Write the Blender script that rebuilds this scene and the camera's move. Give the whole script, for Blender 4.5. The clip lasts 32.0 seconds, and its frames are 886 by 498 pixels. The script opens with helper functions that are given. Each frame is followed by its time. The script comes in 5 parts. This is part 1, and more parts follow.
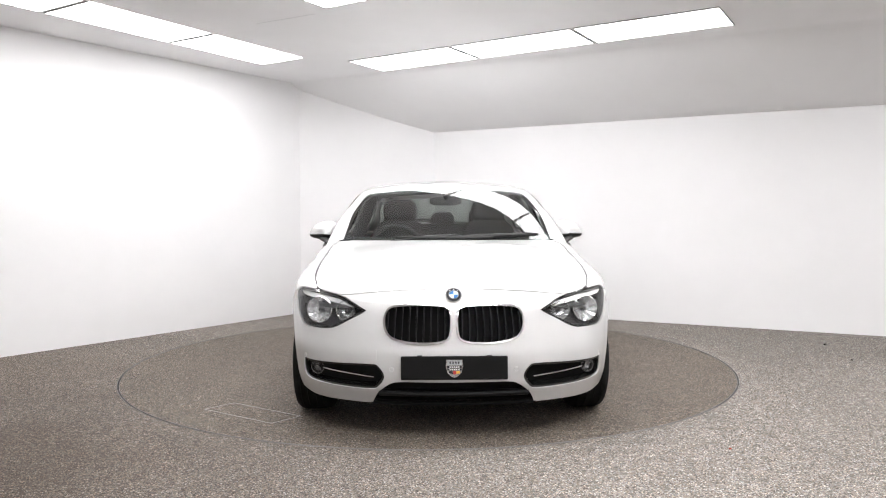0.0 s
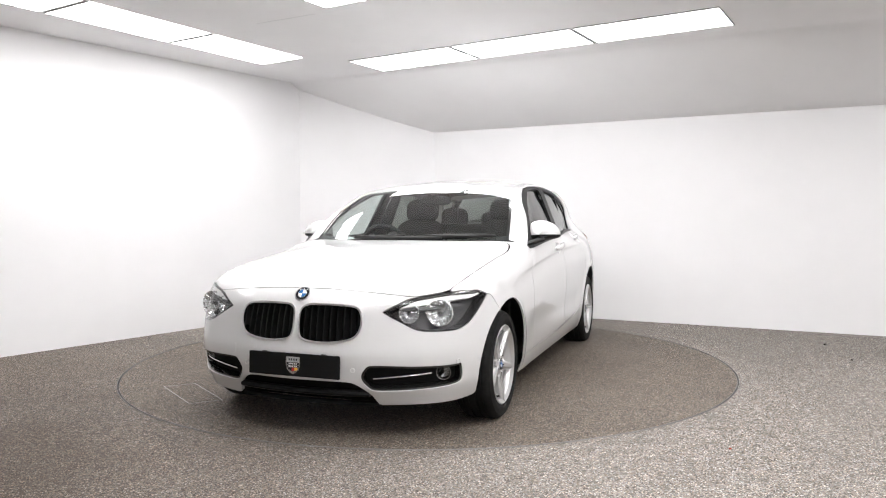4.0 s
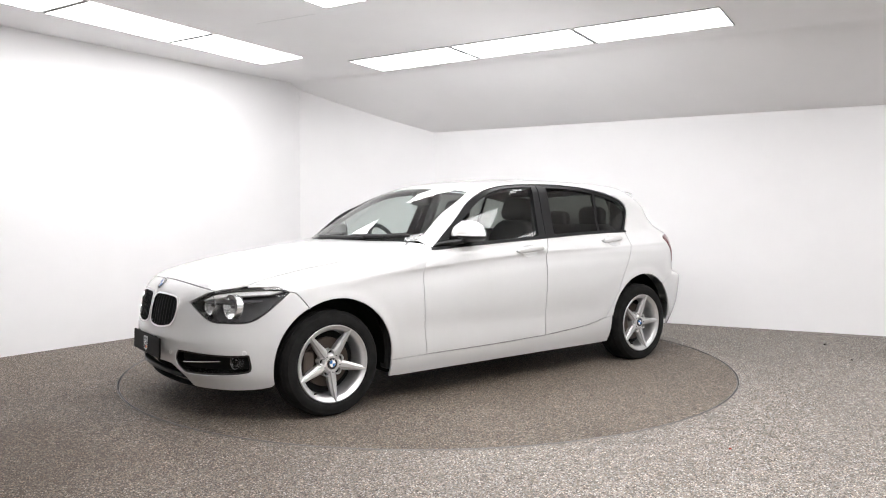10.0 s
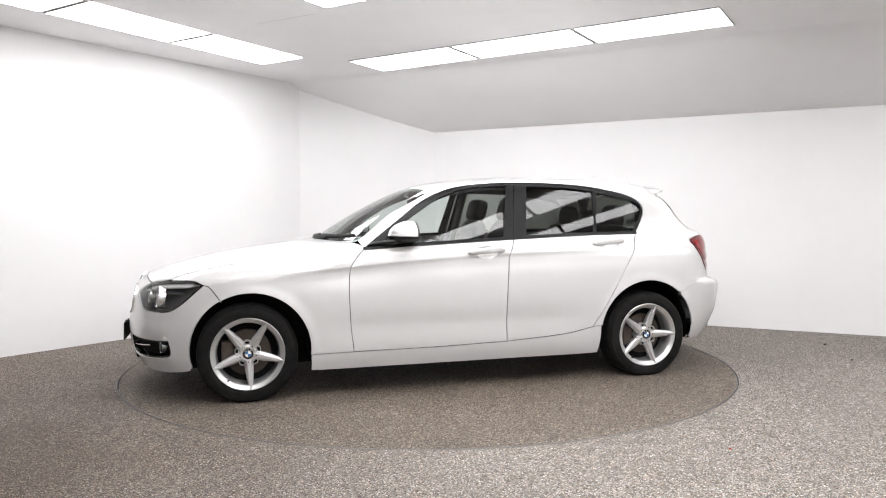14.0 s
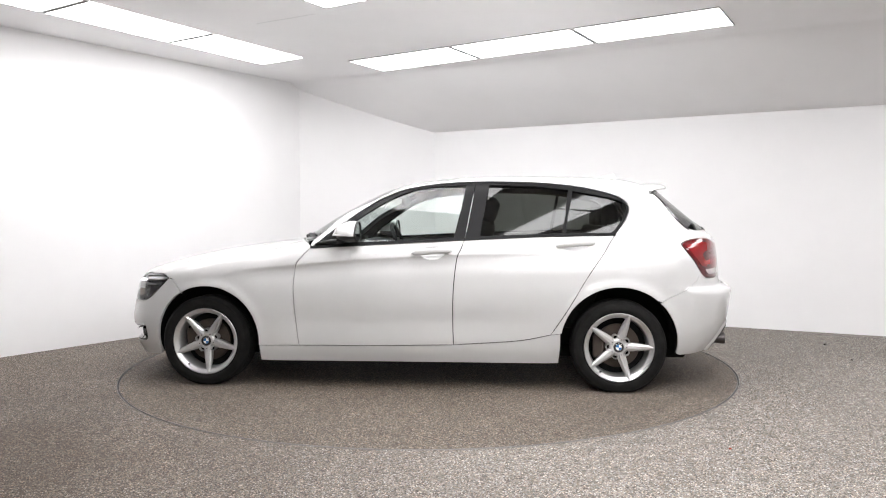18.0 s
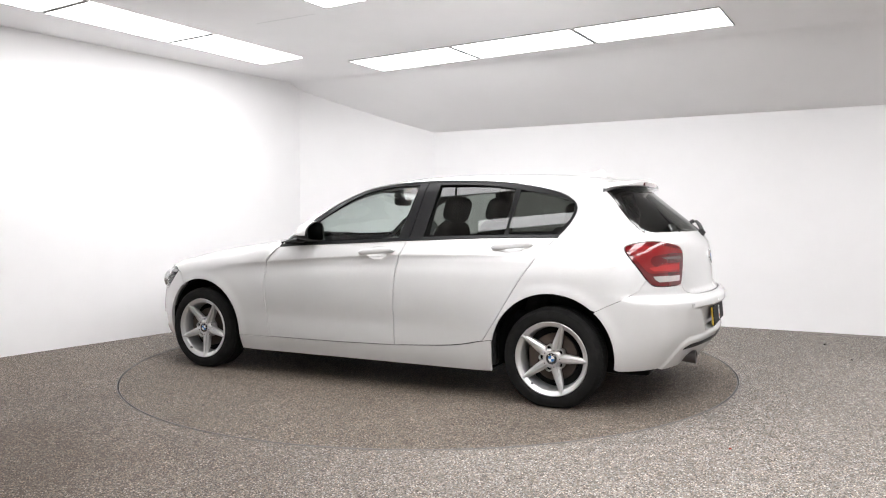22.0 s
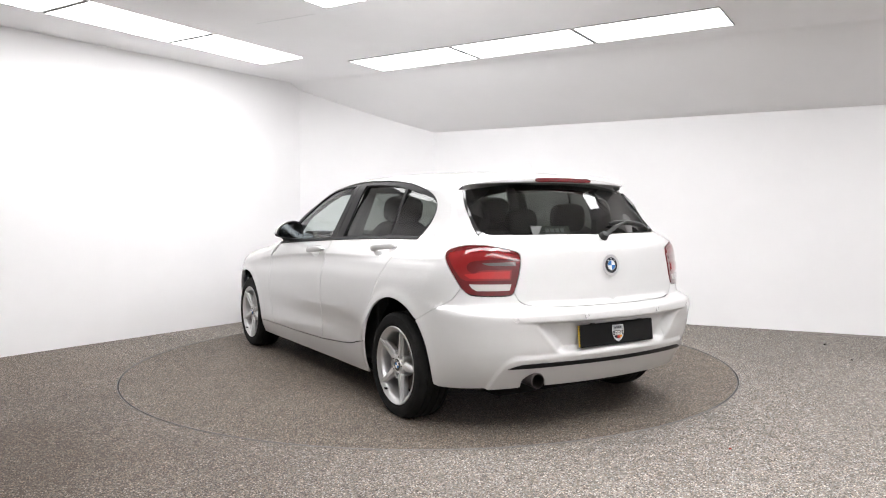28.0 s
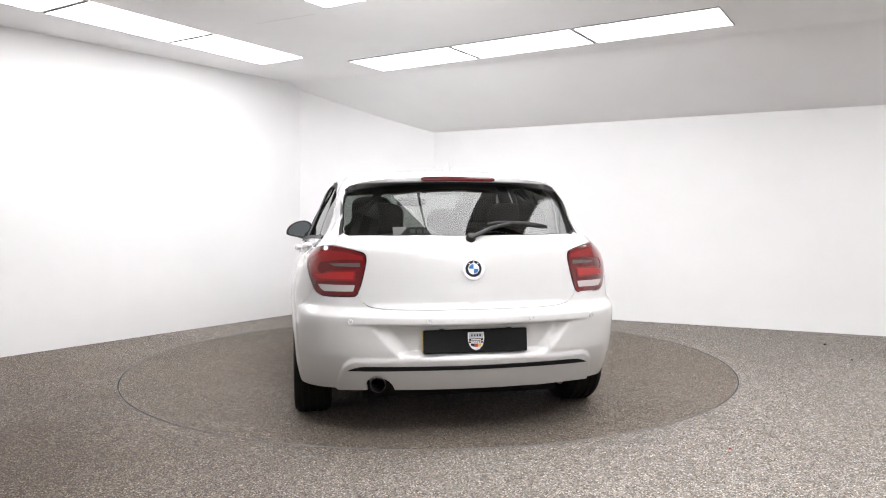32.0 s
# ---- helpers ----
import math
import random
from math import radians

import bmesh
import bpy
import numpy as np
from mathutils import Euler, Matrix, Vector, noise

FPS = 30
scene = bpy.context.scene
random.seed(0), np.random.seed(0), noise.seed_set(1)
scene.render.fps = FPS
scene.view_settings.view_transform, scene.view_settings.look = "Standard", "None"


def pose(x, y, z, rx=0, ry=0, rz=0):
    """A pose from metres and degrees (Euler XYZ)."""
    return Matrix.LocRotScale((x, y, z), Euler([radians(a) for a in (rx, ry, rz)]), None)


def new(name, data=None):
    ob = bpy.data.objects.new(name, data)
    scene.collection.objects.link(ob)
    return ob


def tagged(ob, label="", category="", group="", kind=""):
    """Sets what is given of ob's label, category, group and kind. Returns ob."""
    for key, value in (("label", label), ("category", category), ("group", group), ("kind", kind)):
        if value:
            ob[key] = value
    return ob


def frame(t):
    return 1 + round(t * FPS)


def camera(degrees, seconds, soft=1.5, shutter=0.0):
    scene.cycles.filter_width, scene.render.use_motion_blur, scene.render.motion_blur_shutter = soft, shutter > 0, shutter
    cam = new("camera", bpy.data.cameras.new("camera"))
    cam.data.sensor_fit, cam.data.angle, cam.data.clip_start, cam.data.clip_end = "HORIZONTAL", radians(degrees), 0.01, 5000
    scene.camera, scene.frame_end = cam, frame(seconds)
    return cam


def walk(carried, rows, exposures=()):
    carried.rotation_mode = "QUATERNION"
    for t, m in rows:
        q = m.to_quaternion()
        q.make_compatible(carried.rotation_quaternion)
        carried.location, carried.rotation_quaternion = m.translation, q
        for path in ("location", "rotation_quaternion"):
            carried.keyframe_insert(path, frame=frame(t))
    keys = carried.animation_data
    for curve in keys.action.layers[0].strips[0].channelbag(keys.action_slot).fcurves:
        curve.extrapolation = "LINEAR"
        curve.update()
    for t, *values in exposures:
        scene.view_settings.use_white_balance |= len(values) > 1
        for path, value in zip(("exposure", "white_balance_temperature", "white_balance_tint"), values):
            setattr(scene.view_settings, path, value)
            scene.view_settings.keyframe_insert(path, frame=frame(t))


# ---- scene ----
from mathutils.geometry import delaunay_2d_cdt

cam = camera(62.2, 32.0, soft=1.1)
EYE = (0.0, -5.721, 1.118)
CAM_POSE = Matrix.Translation(EYE) @ pose(0, 0, 0, 90 - 2.529, 0, -1.025) @ pose(0, 0, 0, 0, 0, -0.191)
walk(cam, [(0, CAM_POSE), (32, CAM_POSE)])

# the car and the turntable under it
CAR_AT = (0.039, 0.120)


def heading(t):
    """Degrees of the turntable at t seconds."""
    s = (t - 16) / 16
    return -175.5993 - 84.3289 * s + 0.3535 * s ** 2 - 1.8899 * s ** 3 - 0.154 * s ** 4 + 0.887 * s ** 5


# ---- world and light ----
world = bpy.data.worlds.new("world")
scene.world = world
world.use_nodes = True
world.node_tree.nodes["Background"].inputs[0].default_value = (0.9, 0.93, 1, 1)
world.node_tree.nodes["Background"].inputs[1].default_value = 0.05
PANEL_GLOW = 9.2
scene.view_settings.exposure = 0.0


# ---- materials ----
def shader(name, base=(0.8, 0.8, 0.8), rough=0.5, metal=0.0, coat=0.0, spec=0.5):
    m = bpy.data.materials.new(name)
    m.use_nodes = True
    b = m.node_tree.nodes["Principled BSDF"]
    b.inputs["Base Color"].default_value = (*base, 1)
    b.inputs["Roughness"].default_value = rough
    b.inputs["Metallic"].default_value = metal
    b.inputs["Coat Weight"].default_value = coat
    b.inputs["Coat Roughness"].default_value = 0.03
    b.inputs["Specular IOR Level"].default_value = spec
    return m


def node(m, kind, **values):
    n = m.node_tree.nodes.new(kind)
    for key, value in values.items():
        if key in n.inputs:
            n.inputs[key].default_value = value
        elif key == "operation":
            n.operation = value
        elif key == "blend_type":
            n.blend_type = value
        elif key == "data_type":
            n.data_type = value
    return n


def link(m, a, b):
    m.node_tree.links.new(a, b)


def bsdf(m):
    return m.node_tree.nodes["Principled BSDF"]


def ramp(m, source, stops):
    r = m.node_tree.nodes.new("ShaderNodeValToRGB")
    e = r.color_ramp.elements
    while len(e) < len(stops):
        e.new(0.5)
    for k, (at, c) in zip(e, stops):
        k.position, k.color = at, (*c, 1) if len(c) == 3 else c
    link(m, source, r.inputs[0])
    return r.outputs[0]


def grain(m, scale, detail=4.0, rough=0.6):
    co = m.node_tree.nodes.new("ShaderNodeTexCoord")
    n = node(m, "ShaderNodeTexNoise", Scale=scale, Detail=detail, Roughness=rough)
    link(m, co.outputs["Object"], n.inputs["Vector"])
    return n.outputs["Fac"]


def bump(m, source, strength, distance=0.002):
    b = node(m, "ShaderNodeBump", Strength=strength, Distance=distance)
    link(m, source, b.inputs["Height"])
    link(m, b.outputs[0], bsdf(m).inputs["Normal"])
    return b


def varied(m, base, amount, scale):
    lo = tuple(max(0, c * (1 - amount)) for c in base)
    hi = tuple(min(1, c * (1 + amount)) for c in base)
    link(m, ramp(m, grain(m, scale), [(0.3, lo), (0.7, hi)]), bsdf(m).inputs["Base Color"])
    return m


def wall_paint(name, base):
    m = varied(shader(name, base, 0.75, spec=0.25), base, 0.02, 1.3)
    bump(m, grain(m, 60, 3), 0.08, 0.003)
    return m


def resin_gravel(name, tone, dark_patches=()):
    """Small bound gravel: brown, grey and pale stones a few millimetres across, worn in broad patches and darker round
    given points.
    """
    m = shader(name, (0.2, 0.19, 0.17), 0.7, spec=0.3)
    co = m.node_tree.nodes.new("ShaderNodeTexCoord")
    v = node(m, "ShaderNodeTexVoronoi", Scale=200.0)
    link(m, co.outputs["Object"], v.inputs["Vector"])
    sep = m.node_tree.nodes.new("ShaderNodeSeparateColor")
    link(m, v.outputs["Color"], sep.inputs[0])
    colour = ramp(m, sep.outputs[0], [(0.0, (0.030, 0.026, 0.023)), (0.22, (0.095, 0.083, 0.072)), (0.5, (0.185, 0.168, 0.149)), (0.82, (0.29, 0.272, 0.248)), (0.94, (0.48, 0.46, 0.43)), (1.0, (0.72, 0.70, 0.67))])

    def times(colour, source, stops):
        mix = node(m, "ShaderNodeMix", data_type="RGBA", blend_type="MULTIPLY")
        mix.inputs[0].default_value = 1.0
        link(m, colour, mix.inputs[6])
        link(m, ramp(m, source, stops), mix.inputs[7])
        return mix.outputs[2]

    colour = times(colour, sep.outputs[1], [(0.0, (1.14, 0.98, 0.86)), (0.5, (1, 1, 1)), (1.0, (0.90, 1.0, 1.12))])
    colour = times(colour, grain(m, 0.9, 6, 0.65), [(0.3, tuple(0.80 * c for c in tone)), (0.7, tone)])
    colour = times(colour, grain(m, 9.0, 4, 0.6), [(0.32, (0.86, 0.85, 0.84)), (0.5, (1, 1, 1))])
    for x, y, reach, depth in dark_patches:
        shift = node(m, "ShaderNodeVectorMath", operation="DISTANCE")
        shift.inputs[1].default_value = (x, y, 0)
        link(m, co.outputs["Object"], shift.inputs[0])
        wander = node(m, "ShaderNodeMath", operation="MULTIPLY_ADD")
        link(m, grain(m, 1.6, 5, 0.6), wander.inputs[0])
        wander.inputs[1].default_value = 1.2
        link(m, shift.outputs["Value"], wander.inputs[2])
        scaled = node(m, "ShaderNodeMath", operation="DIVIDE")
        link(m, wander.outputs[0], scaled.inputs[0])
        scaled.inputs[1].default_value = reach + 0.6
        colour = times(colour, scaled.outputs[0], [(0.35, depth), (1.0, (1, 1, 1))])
    link(m, colour, bsdf(m).inputs["Base Color"])
    bump(m, v.outputs["Distance"], 0.6, 0.003).invert = True
    return m


def glowing(name, colour, strength):
    m = shader(name, colour, 0.4)
    bsdf(m).inputs["Emission Color"].default_value = (*colour, 1)
    bsdf(m).inputs["Emission Strength"].default_value = strength
    return m


M_WALL = wall_paint("white_wall_paint", (0.87, 0.865, 0.87))
M_CEIL = wall_paint("white_ceiling_paint", (0.91, 0.905, 0.91))
# the floor is darker brown in two places, the deck round its middle
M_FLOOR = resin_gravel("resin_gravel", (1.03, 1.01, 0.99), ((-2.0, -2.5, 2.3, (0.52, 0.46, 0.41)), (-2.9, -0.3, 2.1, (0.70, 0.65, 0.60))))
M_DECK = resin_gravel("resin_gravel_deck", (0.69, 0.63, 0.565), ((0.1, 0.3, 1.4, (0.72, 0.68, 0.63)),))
M_GLOW = glowing("light_diffuser", (0.99, 0.98, 0.99), PANEL_GLOW)
M_FRAME = shader("grey_light_frame", (0.30, 0.30, 0.30), 0.5)


# ---- mesh helpers ----
def mesh_of(name, bm, material, smooth=False):
    me = bpy.data.meshes.new(name)
    bm.normal_update()
    bm.to_mesh(me)
    bm.free()
    me.materials.append(material)
    if smooth:
        me.polygons.foreach_set("use_smooth", [True] * len(me.polygons))
        me.set_sharp_from_angle(angle=radians(38))
    return me


def part(name, bm, material, parent, label="", smooth=False, at=None):
    ob = new(name, mesh_of(name, bm, material, smooth))
    ob.parent = parent
    if at is not None:
        ob.matrix_basis = at
    return tagged(ob, label) if label else ob


def box(bm, x0, x1, y0, y1, z0, z1, m=None):
    v = [bm.verts.new((x, y, z)) for z in (z0, z1) for y in (y0, y1) for x in (x0, x1)]
    for f in ((0, 2, 3, 1), (4, 5, 7, 6), (0, 1, 5, 4), (2, 6, 7, 3), (0, 4, 6, 2), (1, 3, 7, 5)):
        bm.faces.new([v[i] for i in f])
    if m is not None:
        bmesh.ops.transform(bm, matrix=m, verts=v)
    return v


def prism(bm, outline, z0, z1):
    """An upright prism over a plan outline (counter-clockwise)."""
    lo = [bm.verts.new((x, y, z0)) for x, y in outline]
    hi = [bm.verts.new((x, y, z1)) for x, y in outline]
    n = len(outline)
    bm.faces.new(lo[::-1])
    bm.faces.new(hi)
    for i in range(n):
        j = (i + 1) % n
        bm.faces.new((lo[i], lo[j], hi[j], hi[i]))


# ---- room ----
CEIL = 2.645
CORNER_L, CORNER_R = Vector((-1.50, 2.83)), Vector((0.06, 3.145))
LEFT_WAY, RIGHT_WAY = Vector((-0.594, -0.805)).normalized(), Vector((0.882, -0.471)).normalized()
LEFT_END, RIGHT_END = CORNER_L + LEFT_WAY * 8.2, CORNER_R + RIGHT_WAY * 7.6
BACK_R, BACK_L = Vector((4.6, -8.2)), Vector((-4.2, -8.4))
PLAN = [CORNER_L, CORNER_R, RIGHT_END, BACK_R, BACK_L, LEFT_END]


def wall(name, a, b, top, label):
    """A wall 0.12 m thick on the outer side of a-b; the room lies to the right of the way from a to b."""
    way = (b - a).normalized()
    out = Vector((-way.y, way.x)) * 0.12
    bm = bmesh.new()
    e = way * 0.1
    prism(bm, [a - e, b + e, b + e + out, a - e + out], -0.1, top)
    return tagged(new(name, mesh_of(name, bm, M_WALL)), label, "wall", kind="structure")


WALL_TEXT = "smooth matt white painted studio wall above the gravel floor"
for name, i in (("wall_corner", 0), ("wall_right", 1), ("wall_side", 2), ("wall_back", 3), ("wall_far", 4), ("wall_left", 5)):
    wall(name, PLAN[i], PLAN[(i + 1) % 6], 2.85, WALL_TEXT)

bm = bmesh.new()
ring = [bm.verts.new((x * 1.5, y * 1.5, 0)) for x, y in reversed([tuple(q) for q in PLAN])]
hole = [bm.verts.new((2.2505 * math.cos(i * math.tau / 160), 2.2505 * math.sin(i * math.tau / 160), 0)) for i in range(160)]
edges = [bm.edges.new((l[i], l[(i + 1) % len(l)])) for l in (ring, hole) for i in range(len(l))]
bmesh.ops.triangle_fill(bm, edges=edges, use_beauty=True, normal=(0, 0, 1))
low = [bm.verts.new((v.co.x, v.co.y, -0.06)) for v in hole]
for i in range(160):
    bm.faces.new((hole[i], hole[(i + 1) % 160], low[(i + 1) % 160], low[i]))
bm.faces.new(low)
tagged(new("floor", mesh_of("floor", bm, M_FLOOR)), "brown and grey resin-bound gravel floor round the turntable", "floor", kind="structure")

# the ceiling: flat, then curving down to the top of the lower wall
NORMAL = Vector((0.471, 0.882))


def ceiling_height(d):
    """Height at d metres from the lower wall: a soft fold 1.13 m out, then a gently hollow slope."""
    if d > 1.2:
        return CEIL
    s = max(0.0, min(1.0, (1.13 - d) / 1.13))
    return CEIL - 0.52 * (1.18 * s - 0.18 * s * s) if s > 0 else CEIL


bm = bmesh.new()
rows = []
steps = [-0.05, 0.0] + [0.1 * k for k in range(1, 11)] + [1.04, 1.08, 1.13, 1.2, 2.0, 4.0, 8.0, 14.0]
for d in steps:
    row = []
    for k in (-6.0, -3.0, 0.0, 3.0, 6.0, 9.0, 12.0):
        q = CORNER_R + RIGHT_WAY * k - NORMAL * d
        row.append((bm.verts.new((q.x, q.y, ceiling_height(max(d, 0)))), bm.verts.new((q.x, q.y, 2.86))))
    rows.append(row)
for a, b in zip(rows, rows[1:]):
    for i in range(len(a) - 1):
        bm.faces.new((a[i][0], a[i + 1][0], b[i + 1][0], b[i][0]))
        bm.faces.new((a[i][1], b[i][1], b[i + 1][1], a[i + 1][1]))
tagged(new("ceiling", mesh_of("ceiling", bm, M_CEIL, True)), "matt white ceiling folding down to a lower wall", "ceiling", kind="structure")

# hairline seams between ceiling boards
M_SEAM = shader("grey_seam_filler", (0.55, 0.55, 0.55), 0.8)
for a, b in (((-1.356, 0.174), (-0.859, -0.104)), ((2.344, 0.980), (2.80, 0.79))):
    bm = bmesh.new()
    box(bm, 0.0, math.dist(a, b), -0.002, 0.002, -0.0012, 0.01, pose(a[0], a[1], CEIL, 0, 0, math.degrees(math.atan2(b[1] - a[1], b[0] - a[0]))))
    tagged(new("trim", mesh_of("trim", bm, M_SEAM)), "thin grey seam between white ceiling boards", "trim", kind="structure")

# ceiling lights, in rows that run along and across the grid of the ceiling; two unseen rows are added fill
ALONG, ACROSS = Vector((0.841, -0.541)), Vector((0.541, 0.841))


def ceiling_light(x, y, way, length=1.13, width=0.575):
    """A flat light panel with its inner corner at x, y, its length along way."""
    side = Vector((way.y, -way.x))
    thing = tagged(new("ceiling_light"), "flat rectangular ceiling light panel glowing white, set in the ceiling, some unseen ones added as fill", "ceiling light", "ceiling light panels")
    turn = math.degrees(math.atan2(way.y, way.x))
    thing.matrix_basis = pose(x, y, CEIL, 0, 0, turn)
    bm = bmesh.new()
    box(bm, 0.005, length - 0.005, -width + 0.005, -0.005, -0.006, 0.03)
    part("diffuser", bm, M_GLOW, thing)
    bm = bmesh.new()
    for b in ((-0.006, length + 0.006, -0.004, 0.006), (-0.006, length + 0.006, -width - 0.006, -width + 0.004), (-0.006, 0.004, -width + 0.004, -0.004), (length - 0.004, length + 0.006, -width + 0.004, -0.004)):
        box(bm, b[0], b[1], b[2], b[3], -0.008, 0.03)
    part("frame", bm, M_FRAME, thing)
    return thing


for k in range(3):
    q = Vector((-0.75, -0.28)) + ALONG * (0.59 * k + 0.575)
    ceiling_light(q.x, q.y, -ACROSS)
# the last row, behind the camera, is unseen and added to fill brightness
for start, count in (((-0.475, 2.045), 3), ((-1.15, -2.45), 3), ((-0.07, -5.69), 4)):
    for k in range(count):
        q = Vector(start) + ALONG * 1.165 * k
        ceiling_light(q.x, q.y, ALONG)
# last row, out of view at right, added to brighten that wall
for start, count in (((-1.20, 1.45), 3), ((2.78, -0.80), 4), ((4.60, -0.50), 4)):
    for k in range(count):
        q = Vector(start) - ACROSS * 1.115 * (k + 1)
        ceiling_light(q.x, q.y, ACROSS, 1.08, -0.54)


# crumbs of dirt lying on the floor
random.seed(4)
M_CRUMB = varied(shader("dark_crumb", (0.03, 0.026, 0.022), 0.9), (0.03, 0.026, 0.022), 0.4, 80)
M_FLAKE = varied(shader("red_flake", (0.30, 0.03, 0.02), 0.6), (0.30, 0.03, 0.02), 0.2, 80)
for x, y, r, m, text in ((3.405, 0.515, 0.012, M_CRUMB, "small dark crumb of dirt on the gravel floor"), (3.252, -0.159, 0.010, M_CRUMB, "small dark crumb of dirt on the gravel floor"), (2.640, 1.700, 0.010, M_CRUMB, "small dark crumb of dirt by the wall"), (1.435, -2.271, 0.007, M_FLAKE, "tiny red flake on the gravel floor")):
    bm = bmesh.new()
    bmesh.ops.create_icosphere(bm, subdivisions=2, radius=r)
    for v in bm.verts:
        v.co *= random.uniform(0.75, 1.2)
        v.co.z = max(v.co.z * 0.6, -r * 0.3)
    bmesh.ops.translate(bm, vec=(x, y, r * 0.3), verts=bm.verts[:])
    tagged(new("crumb", mesh_of("crumb", bm, m)), text, "debris", "crumbs on the floor")


# ---- car materials ----
def car_paint():
    m = shader("white_car_paint", (0.63, 0.63, 0.63), 0.32, coat=1.0)
    link(m, ramp(m, grain(m, 3.0, 4), [(0.3, (0.595, 0.595, 0.593)), (0.7, (0.612, 0.612, 0.610))]), bsdf(m).inputs["Base Color"])
    bump(m, grain(m, 900, 2), 0.02, 0.0004)
    return m


def window_glass(name, tint, low=0.045):
    """A thin tinted pane: see-through, with a surface gloss that grows towards grazing angles."""
    m = bpy.data.materials.new(name)
    m.use_nodes = True
    t = m.node_tree
    t.nodes.remove(t.nodes["Principled BSDF"])
    out = t.nodes["Material Output"]
    clear, gloss, mix, layer = (t.nodes.new(k) for k in ("ShaderNodeBsdfTransparent", "ShaderNodeBsdfGlossy", "ShaderNodeMixShader", "ShaderNodeLayerWeight"))
    clear.inputs[0].default_value = (*tint, 1)
    gloss.inputs["Roughness"].default_value = 0.0
    layer.inputs[0].default_value = 0.5
    power = node(m, "ShaderNodeMath", operation="POWER")
    power.inputs[1].default_value = 5.0
    scaled = node(m, "ShaderNodeMath", operation="MULTIPLY_ADD")
    scaled.inputs[1].default_value, scaled.inputs[2].default_value = 1 - low, low
    t.links.new(layer.outputs["Facing"], power.inputs[0])
    t.links.new(power.outputs[0], scaled.inputs[0])
    t.links.new(scaled.outputs[0], mix.inputs[0])
    t.links.new(clear.outputs[0], mix.inputs[1])
    t.links.new(gloss.outputs[0], mix.inputs[2])
    t.links.new(mix.outputs[0], out.inputs[0])
    return m


def tyre_rubber():
    m = varied(shader("tyre_rubber", (0.011, 0.011, 0.011), 0.8, spec=0.16), (0.011, 0.0108, 0.0105), 0.35, 14)
    bump(m, grain(m, 220, 3), 0.25, 0.001)
    return m


def silver_alloy():
    m = varied(shader("silver_alloy", (0.62, 0.62, 0.62), 0.36, 0.75, coat=0.3), (0.6, 0.6, 0.6), 0.06, 9)
    return m


def moulded(name, base, rough):
    m = varied(shader(name, base, rough, spec=0.4), base, 0.2, 40)
    bump(m, grain(m, 420, 2), 0.12, 0.0006)
    return m


def woven(name, base):
    m = varied(shader(name, base, 0.9, spec=0.2), base, 0.25, 60)
    bump(m, grain(m, 500, 2), 0.3, 0.001)
    return m


M_PAINT = car_paint()
M_GLASS = window_glass("clear_car_glass", (0.83, 0.88, 0.86), 0.06)
M_SCREEN = window_glass("windscreen_glass", (0.74, 0.80, 0.78), 0.10)
M_PRIVACY = window_glass("tinted_car_glass", (0.25, 0.265, 0.25), 0.055)
M_LENS = window_glass("clear_lamp_cover", (0.96, 0.965, 0.965), 0.04)
M_BLACK = moulded("black_plastic", (0.013, 0.013, 0.013), 0.5)
M_GLOSS = shader("gloss_black_trim", (0.012, 0.012, 0.012), 0.12, coat=0.6)
M_SATIN = shader("satin_black_trim", (0.010, 0.010, 0.0105), 0.42, spec=0.14)
M_TYRE = tyre_rubber()
M_ALLOY = silver_alloy()
M_CHROME = shader("chrome", (0.82, 0.83, 0.84), 0.10, 1.0)
M_REFLECT = shader("lamp_reflector", (0.86, 0.87, 0.88), 0.14, 0.8)
M_FOG = shader("fog_lamp_reflector", (0.22, 0.225, 0.23), 0.2, 0.8)
M_HOUSING = shader("lamp_housing_grey", (0.075, 0.075, 0.078), 0.4)
M_RED = shader("red_lamp_lens", (0.22, 0.007, 0.009), 0.12, coat=1.0)
M_RED_DARK = shader("dark_red_lamp_lens", (0.11, 0.004, 0.006), 0.08, coat=1.0)
M_RED_LIGHT = shader("bright_red_lamp_lens", (0.38, 0.012, 0.013), 0.15, coat=1.0)
M_SMOKE = shader("smoked_lamp_band", (0.10, 0.075, 0.075), 0.15, coat=1.0)
M_FROST = shader("frosted_lamp_lens", (0.46, 0.43, 0.42), 0.2, coat=1.0)
M_DISC = shader("brake_disc_steel", (0.075, 0.058, 0.048), 0.6, 0.4)
M_UNDER = shader("underbody_black", (0.01, 0.01, 0.01), 0.9, spec=0.1)
M_SEAT = woven("black_seat_cloth", (0.02, 0.02, 0.021))
M_CABIN = moulded("dark_cabin_plastic", (0.022, 0.022, 0.023), 0.6)
M_LINER = woven("dark_headlining", (0.07, 0.07, 0.07))
M_BLUE = shader("blue_enamel", (0.03, 0.16, 0.42), 0.3, coat=0.1, spec=0.3)
M_PLAIN = shader("white_enamel_gloss", (0.8, 0.8, 0.8), 0.3, coat=0.1, spec=0.3)
M_NIGHT = shader("black_enamel", (0.015, 0.016, 0.02), 0.35, coat=0.0, spec=0.2)
M_PLATE = shader("black_plate_cover", (0.008, 0.008, 0.008), 0.6, spec=0.12)
M_YELLOW = shader("yellow_plate_edge", (0.55, 0.36, 0.03), 0.4)
M_REDPAINT = shader("red_badge_paint", (0.45, 0.02, 0.02), 0.4)
M_GOLD = shader("amber_badge_paint", (0.75, 0.38, 0.04), 0.4)
M_CARD = shader("grey_card", (0.10, 0.105, 0.10), 0.6)
